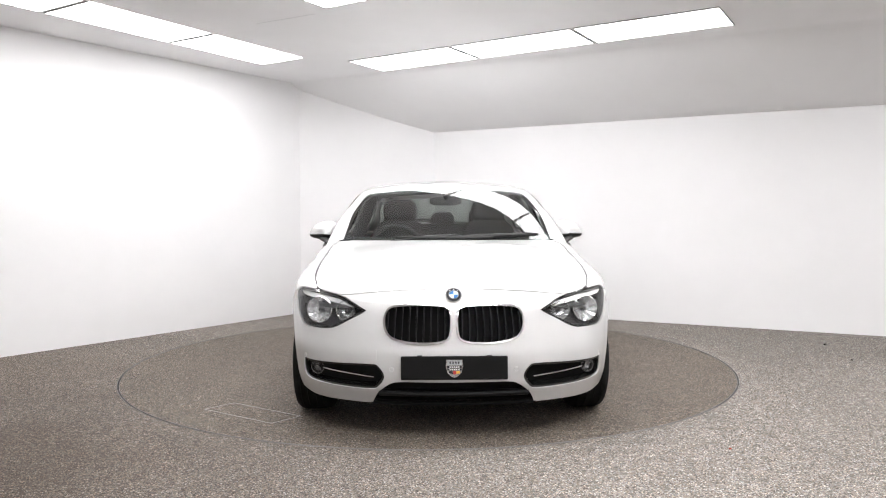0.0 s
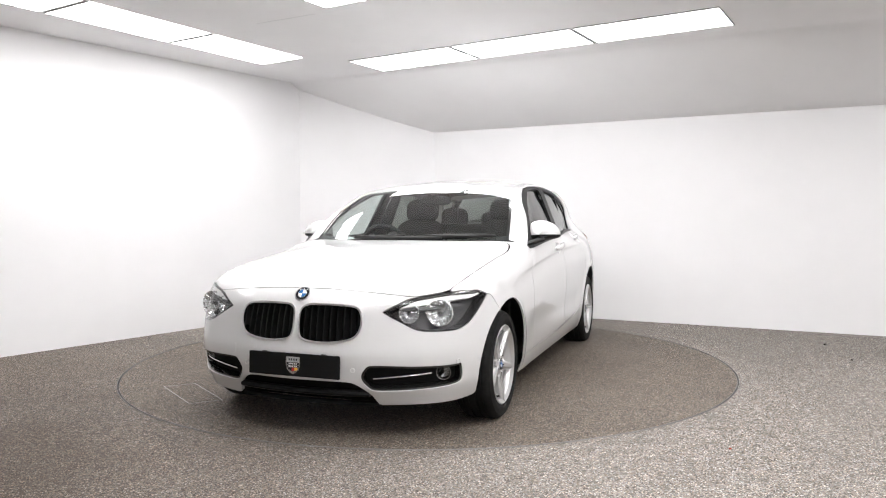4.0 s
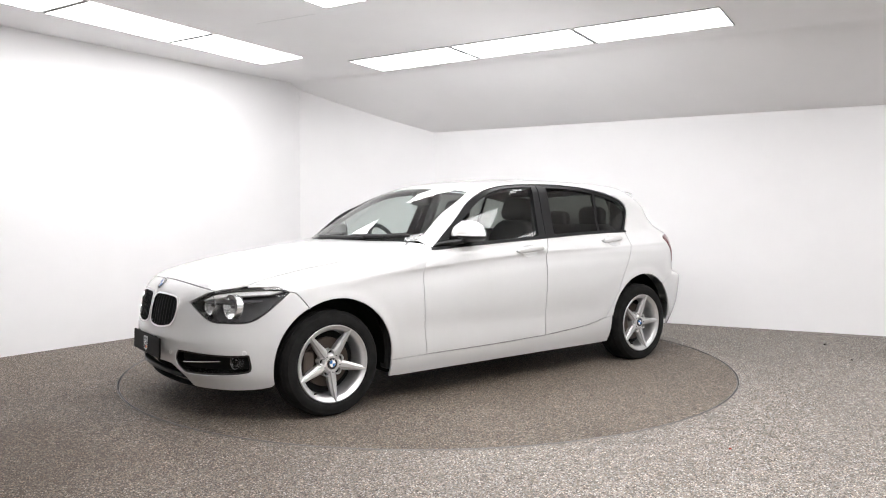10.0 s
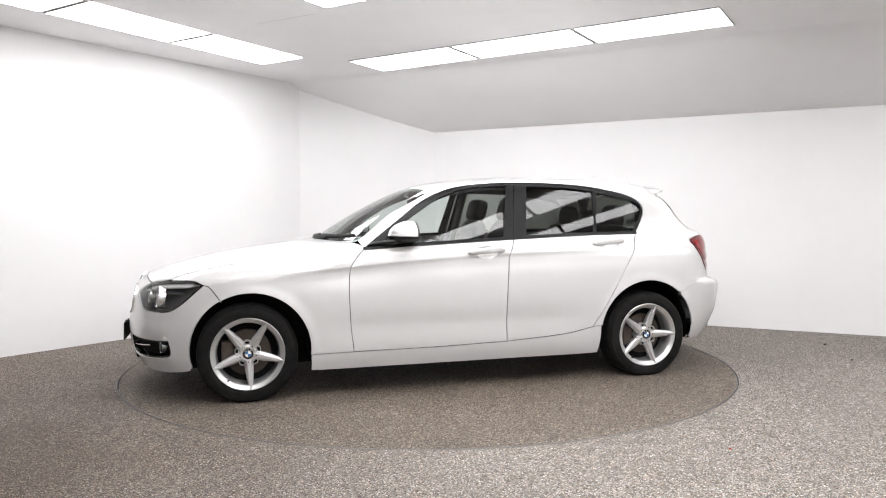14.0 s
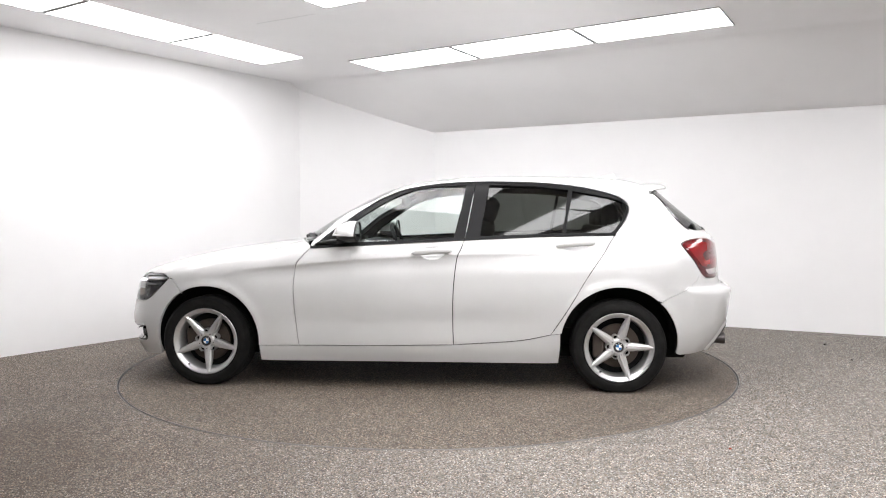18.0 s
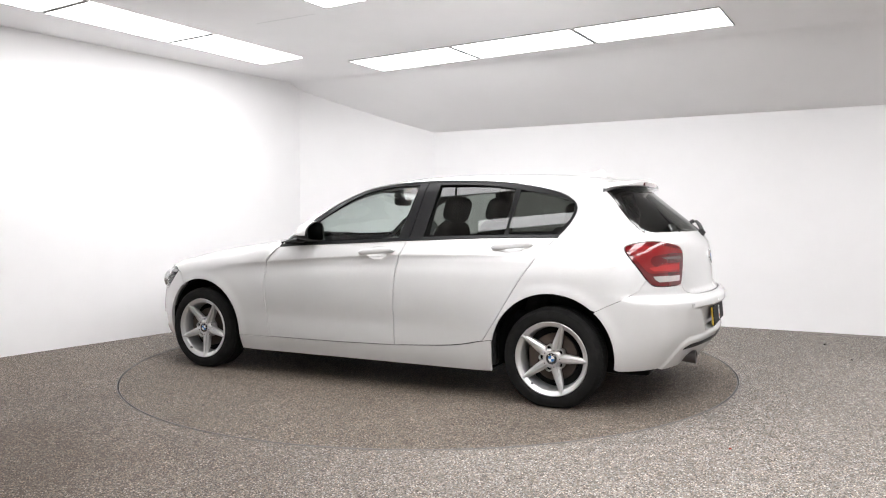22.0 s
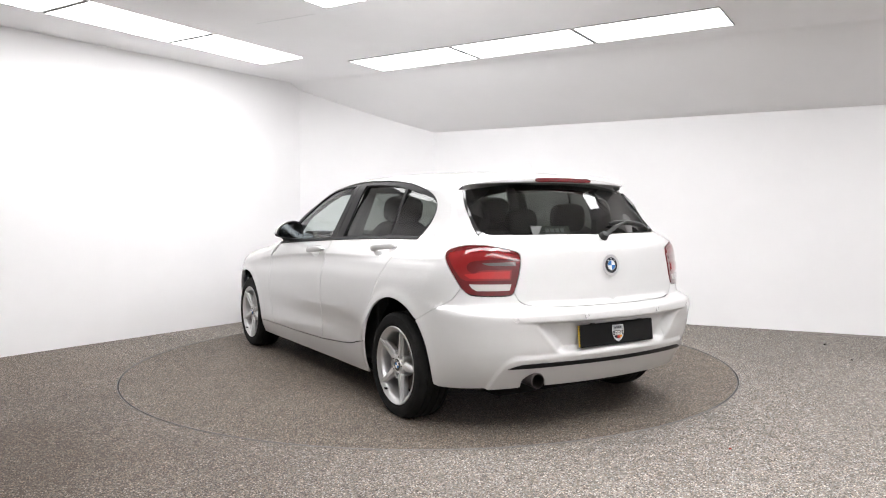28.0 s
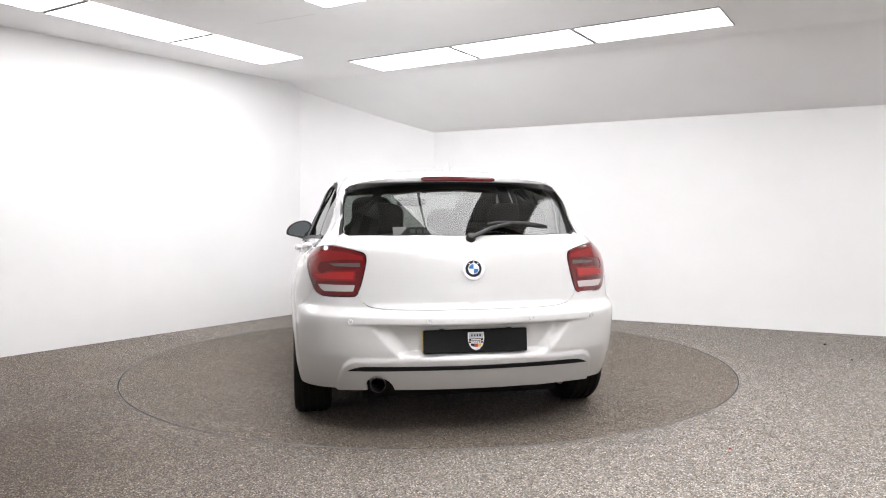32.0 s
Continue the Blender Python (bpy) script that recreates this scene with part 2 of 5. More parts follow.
M_GREY = shader("grey_badge_paint", (0.35, 0.37, 0.38), 0.4)
M_PIPE = shader("dark_exhaust_steel", (0.12, 0.11, 0.11), 0.35, 1.0)
M_SENSOR = shader("sensor_ring_grey", (0.62, 0.62, 0.62), 0.4)
M_STRIP = shader("pale_metal_strip", (0.40, 0.385, 0.37), 0.55, 0.4)
M_WORN = shader("worn_steel", (0.22, 0.215, 0.21), 0.55, 0.5)
M_MIRROR = shader("mirror_glass", (0.17, 0.19, 0.20), 0.02, 1.0)


# ---- the car's skin as one smooth implicit form; x forward, y to its left, z up ----
def knots(x, pairs):
    """Smooth curve through (x, value) pairs in rising x (monotone cubic)."""
    xs = np.array([q[0] for q in pairs], float)
    ys = np.array([q[1] for q in pairs], float)
    h, d = np.diff(xs), np.diff(ys) / np.diff(xs)
    m = np.concatenate([[d[0]], np.where(d[1:] * d[:-1] > 0, 2 * d[1:] * d[:-1] / (d[1:] + d[:-1] + 1e-12), 0), [d[-1]]])
    x = np.clip(x, xs[0], xs[-1])
    i = np.clip(np.searchsorted(xs, x) - 1, 0, len(xs) - 2)
    s = (x - xs[i]) / h[i]
    return (1 + 2 * s) * (1 - s) ** 2 * ys[i] + s * (1 - s) ** 2 * h[i] * m[i] + s * s * (3 - 2 * s) * ys[i + 1] + s * s * (s - 1) * h[i] * m[i + 1]


def smax(a, b, k):
    h = np.maximum(k - np.abs(a - b), 0) / k
    return np.maximum(a, b) + h * h * k / 4


def step(x, a, b):
    s = np.clip((x - a) / (b - a), 0, 1)
    return s * s * (3 - 2 * s)


PLAN_HALF = [(-2.3, 0.80), (-1.9, 0.856), (-1.6, 0.890), (-1.34, 0.908), (-1.0, 0.908), (-0.3, 0.902), (0.5, 0.902), (1.0, 0.906), (1.34, 0.904), (1.6, 0.880), (1.85, 0.85), (2.2, 0.80)]
SECTION = [(0.10, -0.075), (0.17, -0.052), (0.24, -0.028), (0.29, -0.018), (0.42, -0.006), (0.60, 0.0), (0.74, -0.006), (0.82, -0.014), (0.88, -0.030), (0.94, -0.055), (1.0, -0.084), (1.1, -0.127), (1.2, -0.170), (1.3, -0.214), (1.42, -0.272), (1.5, -0.32)]
CREASE = [(-2.2, 0.92), (-1.7, 0.905), (-0.95, 0.888), (-0.33, 0.876), (0.25, 0.848), (0.756, 0.808), (1.1, 0.778), (1.27, 0.725), (1.5, 0.66)]
NOSE = [(0.10, 1.99), (0.2, 2.05), (0.3, 2.10), (0.43, 2.115), (0.52, 2.10), (0.62, 2.08), (0.70, 2.055), (0.757, 2.03), (0.85, 1.97), (1.0, 1.85)]
TAIL = [(0.10, -1.93), (0.2, -2.02), (0.26, -2.075), (0.34, -2.132), (0.39, -2.16), (0.44, -2.181), (0.52, -2.197), (0.60, -2.208), (0.628, -2.205), (0.648, -2.185), (0.67, -2.135), (0.75, -2.125), (0.86, -2.115), (0.94, -2.10), (0.985, -2.075), (1.02, -2.045), (1.15, -1.90), (1.28, -1.745), (1.36, -1.64), (1.5, -1.48)]
HOOD = [(0.5, 0.995), (0.80, 0.972), (1.0, 0.952), (1.25, 0.921), (1.5, 0.882), (1.7, 0.838), (1.85, 0.797), (2.0, 0.752), (2.1, 0.715), (2.3, 0.63)]
ROOF = [(-2.2, 1.31), (-1.75, 1.352), (-1.5, 1.378), (-1.06, 1.408), (-0.65, 1.416), (-0.40, 1.412), (-0.1, 1.388), (0.08, 1.360), (0.22, 1.308), (0.40, 1.212), (0.62, 1.096), (0.86, 0.969), (1.1, 0.842)]


def half_width(x, z):
    y = knots(x, PLAN_HALF) + knots(z, SECTION)
    y = y - 0.105 * step(-x, 0.2, 1.45) * (1 - 0.5 * step(-x, 1.4, 1.8)) * step(z, 0.84, 1.02) * (1 - 0.35 * step(z, 1.05, 1.3))
    under = knots(x, CREASE) - z
    fade = step(1.36 - x, 0.0, 0.7) * step(x + 2.0, 0.0, 0.35)
    y = y - 0.012 * fade * np.where(under > 0, np.exp(-((under - 0.05) / 0.06) ** 2) - 0.499 * np.exp(-(under / 0.016) ** 2), 0)
    y = y - 0.010 * np.exp(-((z - 0.43) / 0.085) ** 2) * step(x, -0.98, -0.70) * step(0.98 - x, 0.0, 0.30)
    for cx, cz, r in ((1.342, 0.31, 0.36), (-1.345, 0.312, 0.368)):
        d = np.sqrt((x - cx) ** 2 + (z - cz) ** 2) - r
        y = y + 0.009 * np.exp(-(np.maximum(d, 0) / 0.035) ** 2)
    return y


def skin(p, upper):
    """Below zero inside the car; upper takes the cabin's roof, else the bonnet, for its top."""
    x, y, z = p[..., 0], np.abs(p[..., 1]), p[..., 2]
    side = y - half_width(x, z)
    front = x - (knots(z, NOSE) - 0.30 * y ** 2 - 0.27 * y ** 6)
    rear = (knots(z, TAIL) + (0.29 - 0.04 * step(0.68 - z, 0.0, 0.06)) * y ** 2 + 0.30 * y ** 6) - x
    rear = rear + 0.17 * y ** 2 * step(z, 0.97, 1.04) * (1 - 0.9 * step(z, 1.08, 1.22))
    rear = np.where(z > 1.0, rear * (1 - 0.33 * step(z, 1.0, 1.06)), rear)
    f = smax(side, front, 0.22)
    if upper:
        bend = 0.20 + 0.22 * step(x, 0.40, 0.70)
        top = (z - knots(x + bend * y ** 2, ROOF) + 0.115 * y ** 2 * step(-x, -0.5, 0.1)) * (1 - 0.13 * step(x, 0.0, 0.3))
        f = smax(f, top, 0.075)
    else:
        top = z - knots(x, HOOD) + (0.085 * y ** 2 + 0.06 * y ** 6) * (1 - 0.55 * step(1.0 - x, 0.0, 0.32))
        f = smax(f, top, 0.09)
    return smax(f, rear, 0.12)


def meet(o, d, lo, hi, upper):
    """Where rays from o along d leave the skin, between lo and hi."""
    lo, hi = np.full(len(o), float(lo)), np.full(len(o), float(hi))
    for _ in range(26):
        mid = (lo + hi) / 2
        out = skin(o + mid[:, None] * d, upper) > 0
        hi, lo = np.where(out, mid, hi), np.where(out, lo, mid)
    return o + ((lo + hi) / 2)[:, None] * d


def slope(p, upper):
    g = np.stack([skin(p + np.eye(3)[i] * 0.002, upper) - skin(p - np.eye(3)[i] * 0.002, upper) for i in range(3)], -1)
    return g / np.maximum(np.linalg.norm(g, axis=1, keepdims=True), 1e-9)


FAN_F, FAN_R = 1.15, -1.25


def chart_top(q, upper=False):
    return meet(np.stack([q[:, 0], q[:, 1], q[:, 0] * 0 + 0.55], 1), np.array([[0, 0, 1.0]]), 0, 1.1, upper)


def chart_roof(q):
    return chart_top(q, True)


def chart_side(q, upper=True):
    return meet(np.stack([q[:, 0], q[:, 0] * 0 + 0.15, q[:, 1]], 1), np.array([[0, 1.0, 0]]), 0, 0.9, upper)


def chart_fender(q):
    return chart_side(q, False)


def chart_front(q):
    """First coordinate: angle in radians from straight ahead, to the left."""
    o = np.stack([q[:, 0] * 0 + FAN_F, q[:, 0] * 0, q[:, 1]], 1)
    return meet(o, np.stack([np.cos(q[:, 0]), np.sin(q[:, 0]), q[:, 0] * 0], 1), 0, 1.3, False)


def chart_rear(q):
    o = np.stack([q[:, 0] * 0 + FAN_R, q[:, 0] * 0, q[:, 1]], 1)
    return meet(o, np.stack([-np.cos(q[:, 0]), np.sin(q[:, 0]), q[:, 0] * 0], 1), 0, 1.3, True)


# ---- panels cut out of the skin ----
def curve(*pts, n=6):
    """Dense smooth line through the points (Catmull-Rom)."""
    p = [np.array(q, float) for q in pts]
    if len(p) == 2:
        return [p[0] + (p[1] - p[0]) * k / n for k in range(n + 1)]
    out = []
    e = [2 * p[0] - p[1]] + p + [2 * p[-1] - p[-2]]
    for i in range(len(p) - 1):
        a, b, c, d = e[i:i + 4]
        for k in range(n):
            s = k / n
            out.append(0.5 * (2 * b + (c - a) * s + (2 * a - 5 * b + 4 * c - d) * s * s + (3 * b - a - 3 * c + d) * s ** 3))
    return out + [p[-1]]


def loop(*runs):
    """One closed outline out of runs that meet end to end."""
    out = []
    for r in runs:
        for q in r:
            q = np.array(q, float)
            if not out or np.linalg.norm(q - out[-1]) > 1e-4:
                out.append(q)
    if np.linalg.norm(out[0] - out[-1]) < 1e-4:
        out.pop()
    return np.array(out)


def rounded(*pts, n=6):
    """A closed smooth outline through the points."""
    p = [np.array(q, float) for q in pts]
    c = len(p)
    out = []
    for i in range(c):
        a, b, d, e = p[i - 1], p[i], p[(i + 1) % c], p[(i + 2) % c]
        for k in range(n):
            s = k / n
            out.append(0.5 * (2 * b + (d - a) * s + (2 * a - 5 * b + 4 * d - e) * s * s + (3 * b - a - 3 * d + e) * s ** 3))
    return np.array(out)


def area(o):
    return 0.5 * float(np.sum(o[:, 0] * np.roll(o[:, 1], -1) - np.roll(o[:, 0], -1) * o[:, 1]))


def resample(o, gap):
    out = []
    for a, b in zip(o, np.roll(o, -1, axis=0)):
        n = max(1, int(np.ceil(np.linalg.norm(b - a) / gap)))
        out += [a + (b - a) * k / n for k in range(n)]
    return np.array(out)


def shrink(o, d):
    """The outline moved inwards by d (outwards when d is below zero)."""
    if d == 0:
        return o
    s = 1 if area(o) > 0 else -1
    prev, nxt = o - np.roll(o, 1, axis=0), np.roll(o, -1, axis=0) - o
    prev = prev / np.maximum(np.linalg.norm(prev, axis=1, keepdims=True), 1e-9)
    nxt = nxt / np.maximum(np.linalg.norm(nxt, axis=1, keepdims=True), 1e-9)
    n = np.stack([-(prev + nxt)[:, 1], (prev + nxt)[:, 0]], 1)
    n = n / np.maximum(np.linalg.norm(n, axis=1, keepdims=True), 1e-9)
    return o + s * d * n


def inside(q, o):
    x, y = q[:, 0][:, None], q[:, 1][:, None]
    a, b = o, np.roll(o, -1, axis=0)
    cross = (a[:, 1] > y) != (b[:, 1] > y)
    at = a[:, 0] + (y - a[:, 1]) * (b[:, 0] - a[:, 0]) / np.where(b[:, 1] == a[:, 1], 1e-12, b[:, 1] - a[:, 1])
    return (cross & (x < at)).sum(1) % 2 == 1


def clearance(q, o):
    a, b = o, np.roll(o, -1, axis=0)
    ab = b - a
    t = np.clip(((q[:, None] - a) * ab).sum(2) / np.maximum((ab * ab).sum(1), 1e-12), 0, 1)
    return np.linalg.norm(q[:, None] - a - t[..., None] * ab, axis=2).min(1)


def triangulate(outline, holes, res, lines=None):
    """2D points and triangles that fill the outline but for its holes; the edge loops come first."""
    loops = [resample(outline, res * 0.7)] + [resample(h, res * 0.5) for h in holes]
    lo, hi = outline.min(0), outline.max(0)
    gx, gy = np.arange(lo[0] + res * 0.37, hi[0], res), np.arange(lo[1] + res * 0.41, hi[1], res)
    g = np.array([(x, y) for x in gx for y in gy]) if len(gx) and len(gy) else np.zeros((0, 2))
    if len(g):
        keep = inside(g, loops[0]) & (clearance(g, loops[0]) > res * 0.45)
        for h in loops[1:]:
            keep &= ~inside(g, h) & (clearance(g, h) > res * 0.4)
        g = g[keep]
    if lines is not None:
        keep = inside(lines, loops[0]) & (clearance(lines, loops[0]) > 0.004)
        g = np.concatenate([g, lines[keep]])
    pts = np.concatenate(loops + [g])
    edges, at = [], 0
    for l in loops:
        edges += [(at + i, at + (i + 1) % len(l)) for i in range(len(l))]
        at += len(l)
    v, _, f, *_ = delaunay_2d_cdt([Vector(q) for q in pts], edges, [], 0, 1e-6)
    v = np.array([tuple(q) for q in v])
    tri = np.array([tuple(q) for q in f if len(q) == 3])
    c = v[tri].mean(1)
    keep = inside(c, loops[0])
    for h in loops[1:]:
        keep &= ~inside(c, h)
    return v, tri[keep], loops


def build_mesh(name, v, faces, normals, material):
    me = bpy.data.meshes.new(name)
    me.from_pydata([tuple(q) for q in v], [], [tuple(int(i) for i in f) for f in faces])
    me.materials.append(material)
    me.polygons.foreach_set("use_smooth", [True] * len(me.polygons))
    me.update()
    if normals is not None:
        me.normals_split_custom_set_from_vertices([tuple(q) for q in normals])
    return me


def panel(name, chart, outline, material, parent, holes=(), upper=True, res=0.028, gap=0.0032, lift=0.0, lip=0.011, sides="L", label="", centre=False, shape=None, lines=None):
    """A curved panel: the part of the skin inside the outline, lifted along the normal, its edges folded inwards.
    sides: L for the left one, LR for a left and a right one; centre: both halves in one mesh. Returns the objects."""
    outline = np.array(outline, float)
    o2 = shrink(outline, gap)
    if centre:
        o2[:, 0 if chart in (chart_front, chart_rear) else 1] = np.where(np.abs(outline[:, 0 if chart in (chart_front, chart_rear) else 1]) < 1e-4, 0.0, o2[:, 0 if chart in (chart_front, chart_rear) else 1])
    h2 = [shrink(np.array(h, float), -gap * 0.5) for h in holes]
    q, tri, loops = triangulate(o2, h2, res, lines)
    p = chart(q)
    n = slope(p, upper)
    if lift:
        p = p + n * lift
    if shape is not None:
        p = shape(q, p, n)
        p, n = p if isinstance(p, tuple) else (p, n)
    v0, v1, v2 = p[tri[:, 0]], p[tri[:, 1]], p[tri[:, 2]]
    turned = (np.cross(v1 - v0, v2 - v0) * n[tri[:, 0]]).sum(1) < 0
    tri[turned] = tri[turned][:, ::-1]
    verts, norms, faces = [p], [n], [list(f) for f in tri]
    at = len(p)
    if lip:
        for l in loops:
            a = chart(l)
            m = slope(a, upper)
            a = a + m * lift
            if shape is not None:
                a = shape(l, a, m)
                a = a[0] if isinstance(a, tuple) else a
            way = np.roll(a, -1, axis=0) - np.roll(a, 1, axis=0)
            side = np.cross(way, m)
            side = side / np.maximum(np.linalg.norm(side, axis=1, keepdims=True), 1e-9)
            mid = a.mean(0)
            if ((a - mid) * side).sum() < 0 and l is loops[0] or ((a - mid) * side).sum() > 0 and l is not loops[0]:
                side = -side
            k = len(a)
            verts += [a, a - m * lip]
            norms += [side, side]
            skip = centre
            for i in range(k):
                j = (i + 1) % k
                if skip and abs(a[i][1]) < 1e-3 and abs(a[j][1]) < 1e-3:
                    continue
                face = [at + i, at + j, at + k + j, at + k + i]
                fn = np.cross(a[j] - a[i], a[i] - m[i] * lip - a[i])
                faces.append(face if (fn * side[i]).sum() > 0 else face[::-1])
            at += 2 * k
    v, n = np.concatenate(verts), np.concatenate(norms)
    flip = np.array([1, -1, 1.0])
    made = []
    if centre:
        c = len(v)
        near = np.abs(v[:, 1]) < 1e-3
        nn = np.where(near[:, None], n * np.array([1, 0, 1.0]), n)
        faces2 = faces + [[i + c for i in f][::-1] for f in faces]
        ob = new(name, build_mesh(name, np.concatenate([v, v * flip]), faces2, np.concatenate([nn, nn * flip]), material))
        ob.parent = parent if not isinstance(parent, (list, tuple)) else parent[0]
        made.append(ob)
    else:
        for i, s in enumerate(sides):
            if s == "L":
                me = build_mesh(name, v, faces, n, material)
            else:
                me = build_mesh(name, v * flip, [f[::-1] for f in faces], n * flip, material)
            ob = new(name, me)
            ob.parent = parent[i] if isinstance(parent, (list, tuple)) else parent
            made.append(ob)
    for ob in made:
        if label:
            tagged(ob, label)
    return made


def even_glass(axis, terms, fit, sunk):
    """Shapes a pane as one clean low-order curve near the skin, a little sunk."""
    rest = [i for i in range(3) if i != axis]
    fit = np.array(fit)

    def shape(q, p, n):
        a, b = p[:, rest].T
        h = 1e-3
        f = lambda u, v: terms(u, v) @ fit
        m = np.zeros_like(p)
        m[:, axis] = 1
        m[:, rest[0]] = -(f(a + h, b) - f(a - h, b)) / (2 * h)
        m[:, rest[1]] = -(f(a, b + h) - f(a, b - h)) / (2 * h)
        m = m / np.linalg.norm(m, axis=1, keepdims=True)
        m = np.where((m * n).sum(1, keepdims=True) < 0, -m, m)
        out = p.copy()
        out[:, axis] = f(a, b)
        return out - m * sunk, m
    return shape


def dented(chart, upper, depth):
    """Shapes a panel by moving it along its normal by depth(chart place, point), with the normals that follow."""
    def shape(q, p, n):
        def at(k):
            c = chart(k)
            return c + slope(c, upper) * depth(k, c)[:, None]
        e = 0.0016
        u = at(q + np.array([e, 0])) - at(q - np.array([e, 0]))
        v = at(q + np.array([0, e])) - at(q - np.array([0, e]))
        m = np.cross(u, v)
        m = m / np.maximum(np.linalg.norm(m, axis=1, keepdims=True), 1e-12)
        m = np.where((m * n).sum(1, keepdims=True) < 0, -m, m)
        return p + n * depth(q, p)[:, None], m
    return shape


def to_skin(p, upper):
    for _ in range(8):
        g = np.stack([skin(p + np.eye(3)[i] * 0.001, upper) - skin(p - np.eye(3)[i] * 0.001, upper) for i in range(3)], -1) / 0.002
        p = p - g * (skin(p, upper) / np.maximum((g * g).sum(1), 0.2))[:, None]
    return p


def ribbon(name, a, b, material, parent, across=6, upper=True, lift=0.0, lip=0.01, sides="LR", label=""):
    """A band of the skin between two lines of equal length."""
    a, b = np.array(a), np.array(b)
    k = len(a)
    rows = [to_skin(a + (b - a) * s / across, upper) for s in range(across + 1)]
    nrm = [slope(r, upper) for r in rows]
    rows = [r + n * lift for r, n in zip(rows, nrm)]
    v, n, faces = np.concatenate(rows), np.concatenate(nrm), []
    for s in range(across):
        for i in range(k - 1):
            faces.append([s * k + i, s * k + i + 1, (s + 1) * k + i + 1, (s + 1) * k + i])
    e = v[faces[0]]
    if (np.cross(e[1] - e[0], e[2] - e[0]) * n[0]).sum() < 0:
        faces = [f[::-1] for f in faces]
    at = len(v)
    edge = list(range(k)) + [s * k + k - 1 for s in range(1, across + 1)] + [across * k + i for i in range(k - 2, -1, -1)] + [s * k for s in range(across - 1, 0, -1)]
    low = v[edge] - n[edge] * lip
    v2, n2 = np.concatenate([v, v[edge], low]), np.concatenate([n, n[edge], n[edge]])
    m = len(edge)
    faces += [[at + i, at + (i + 1) % m, at + m + (i + 1) % m, at + m + i] for i in range(m)]
    flip = np.array([1, -1, 1.0])
    made = []
    for i, s in enumerate(sides):
        me = build_mesh(name, v2, faces, n2, material) if s == "L" else build_mesh(name, v2 * flip, [f[::-1] for f in faces], n2 * flip, material)
        ob = new(name, me)
        ob.parent = parent[i] if isinstance(parent, (list, tuple)) else parent
        made.append(tagged(ob, label) if label else ob)
    return made


def even(line, n):
    """n points spaced evenly along a line."""
    l = np.array(line)
    d = np.concatenate([[0], np.cumsum(np.linalg.norm(np.diff(l, axis=0), axis=1))])
    s = np.linspace(0, d[-1], n)
    return np.stack([np.interp(s, d, l[:, i]) for i in range(l.shape[1])], 1)


def rod(bm, line, r, segments=8, squash=1.0):
    """A round bar along a line of 3D points; r may be a list."""
    line = [Vector(q) for q in line]
    rs = r if isinstance(r, (list, tuple)) else [r] * len(line)
    last = None
    for i, q in enumerate(line):
        way = (line[min(i + 1, len(line) - 1)] - line[max(i - 1, 0)]).normalized()
        up = Vector((0, 0, 1)) if abs(way.z) < 0.9 else Vector((1, 0, 0))
        s = way.cross(up).normalized()
        u = s.cross(way).normalized()
        ringv = [bm.verts.new(q + s * math.cos(k * math.tau / segments) * rs[i] + u * math.sin(k * math.tau / segments) * rs[i] * squash) for k in range(segments)]
        if last:
            for k in range(segments):
                bm.faces.new((last[k], last[(k + 1) % segments], ringv[(k + 1) % segments], ringv[k]))
        else:
            bm.faces.new(ringv[::-1])
        last = ringv
    bm.faces.new(last)


def lathe(bm, profile, segments=48, closed=False, axis="y"):
    """Turns (radius, along) pairs about the y axis (or x)."""
    rings = []
    for r, h in profile:
        ringv = []
        for k in range(segments):
            c, s = math.cos(k * math.tau / segments) * r, math.sin(k * math.tau / segments) * r
            ringv.append(bm.verts.new((c, h, s) if axis == "y" else (h, c, s)))
        rings.append(ringv)
    pairs = list(zip(rings, rings[1:])) + ([(rings[-1], rings[0])] if closed else [])
    for a, b in pairs:
        for k in range(segments):
            bm.faces.new((a[k], b[k], b[(k + 1) % segments], a[(k + 1) % segments]))
    bmesh.ops.recalc_face_normals(bm, faces=bm.faces[:])
    return rings


def soft_box(bm, x0, x1, y0, y1, z0, z1, r=0.02, seg=3, m=None):
    b2 = bmesh.new()
    box(b2, x0, x1, y0, y1, z0, z1)
    bmesh.ops.bevel(b2, geom=b2.edges[:], offset=r, segments=seg, profile=0.5, affect="EDGES")
    if m is not None:
        bmesh.ops.transform(b2, matrix=m, verts=b2.verts[:])
    me = bpy.data.meshes.new("scratch")
    b2.to_mesh(me)
    b2.free()
    bm.from_mesh(me)
    bpy.data.meshes.remove(me)


def plate_of(bm, outline, d0, d1, m):
    """A flat plate of a 2D outline, from d0 to d1 along its normal, placed by m."""
    o = [tuple(q) for q in outline]
    if area(np.array(o)) < 0:
        o = o[::-1]
    lo = [bm.verts.new(m @ Vector((x, y, d0))) for x, y in o]
    hi = [bm.verts.new(m @ Vector((x, y, d1))) for x, y in o]
    bm.faces.new(hi)
    bm.faces.new(lo[::-1])
    for i in range(len(o)):
        j = (i + 1) % len(o)
        bm.faces.new((lo[i], lo[j], hi[j], hi[i]))


def disc_outline(r, a0=0.0, a1=math.tau, n=40, r0=0.0):
    full = abs(a1 - a0 - math.tau) < 1e-6
    out = [(r * math.cos(a0 + (a1 - a0) * k / n), r * math.sin(a0 + (a1 - a0) * k / n)) for k in range(n if full else n + 1)]
    if not full:
        out.append((0.0, 0.0))
    return out


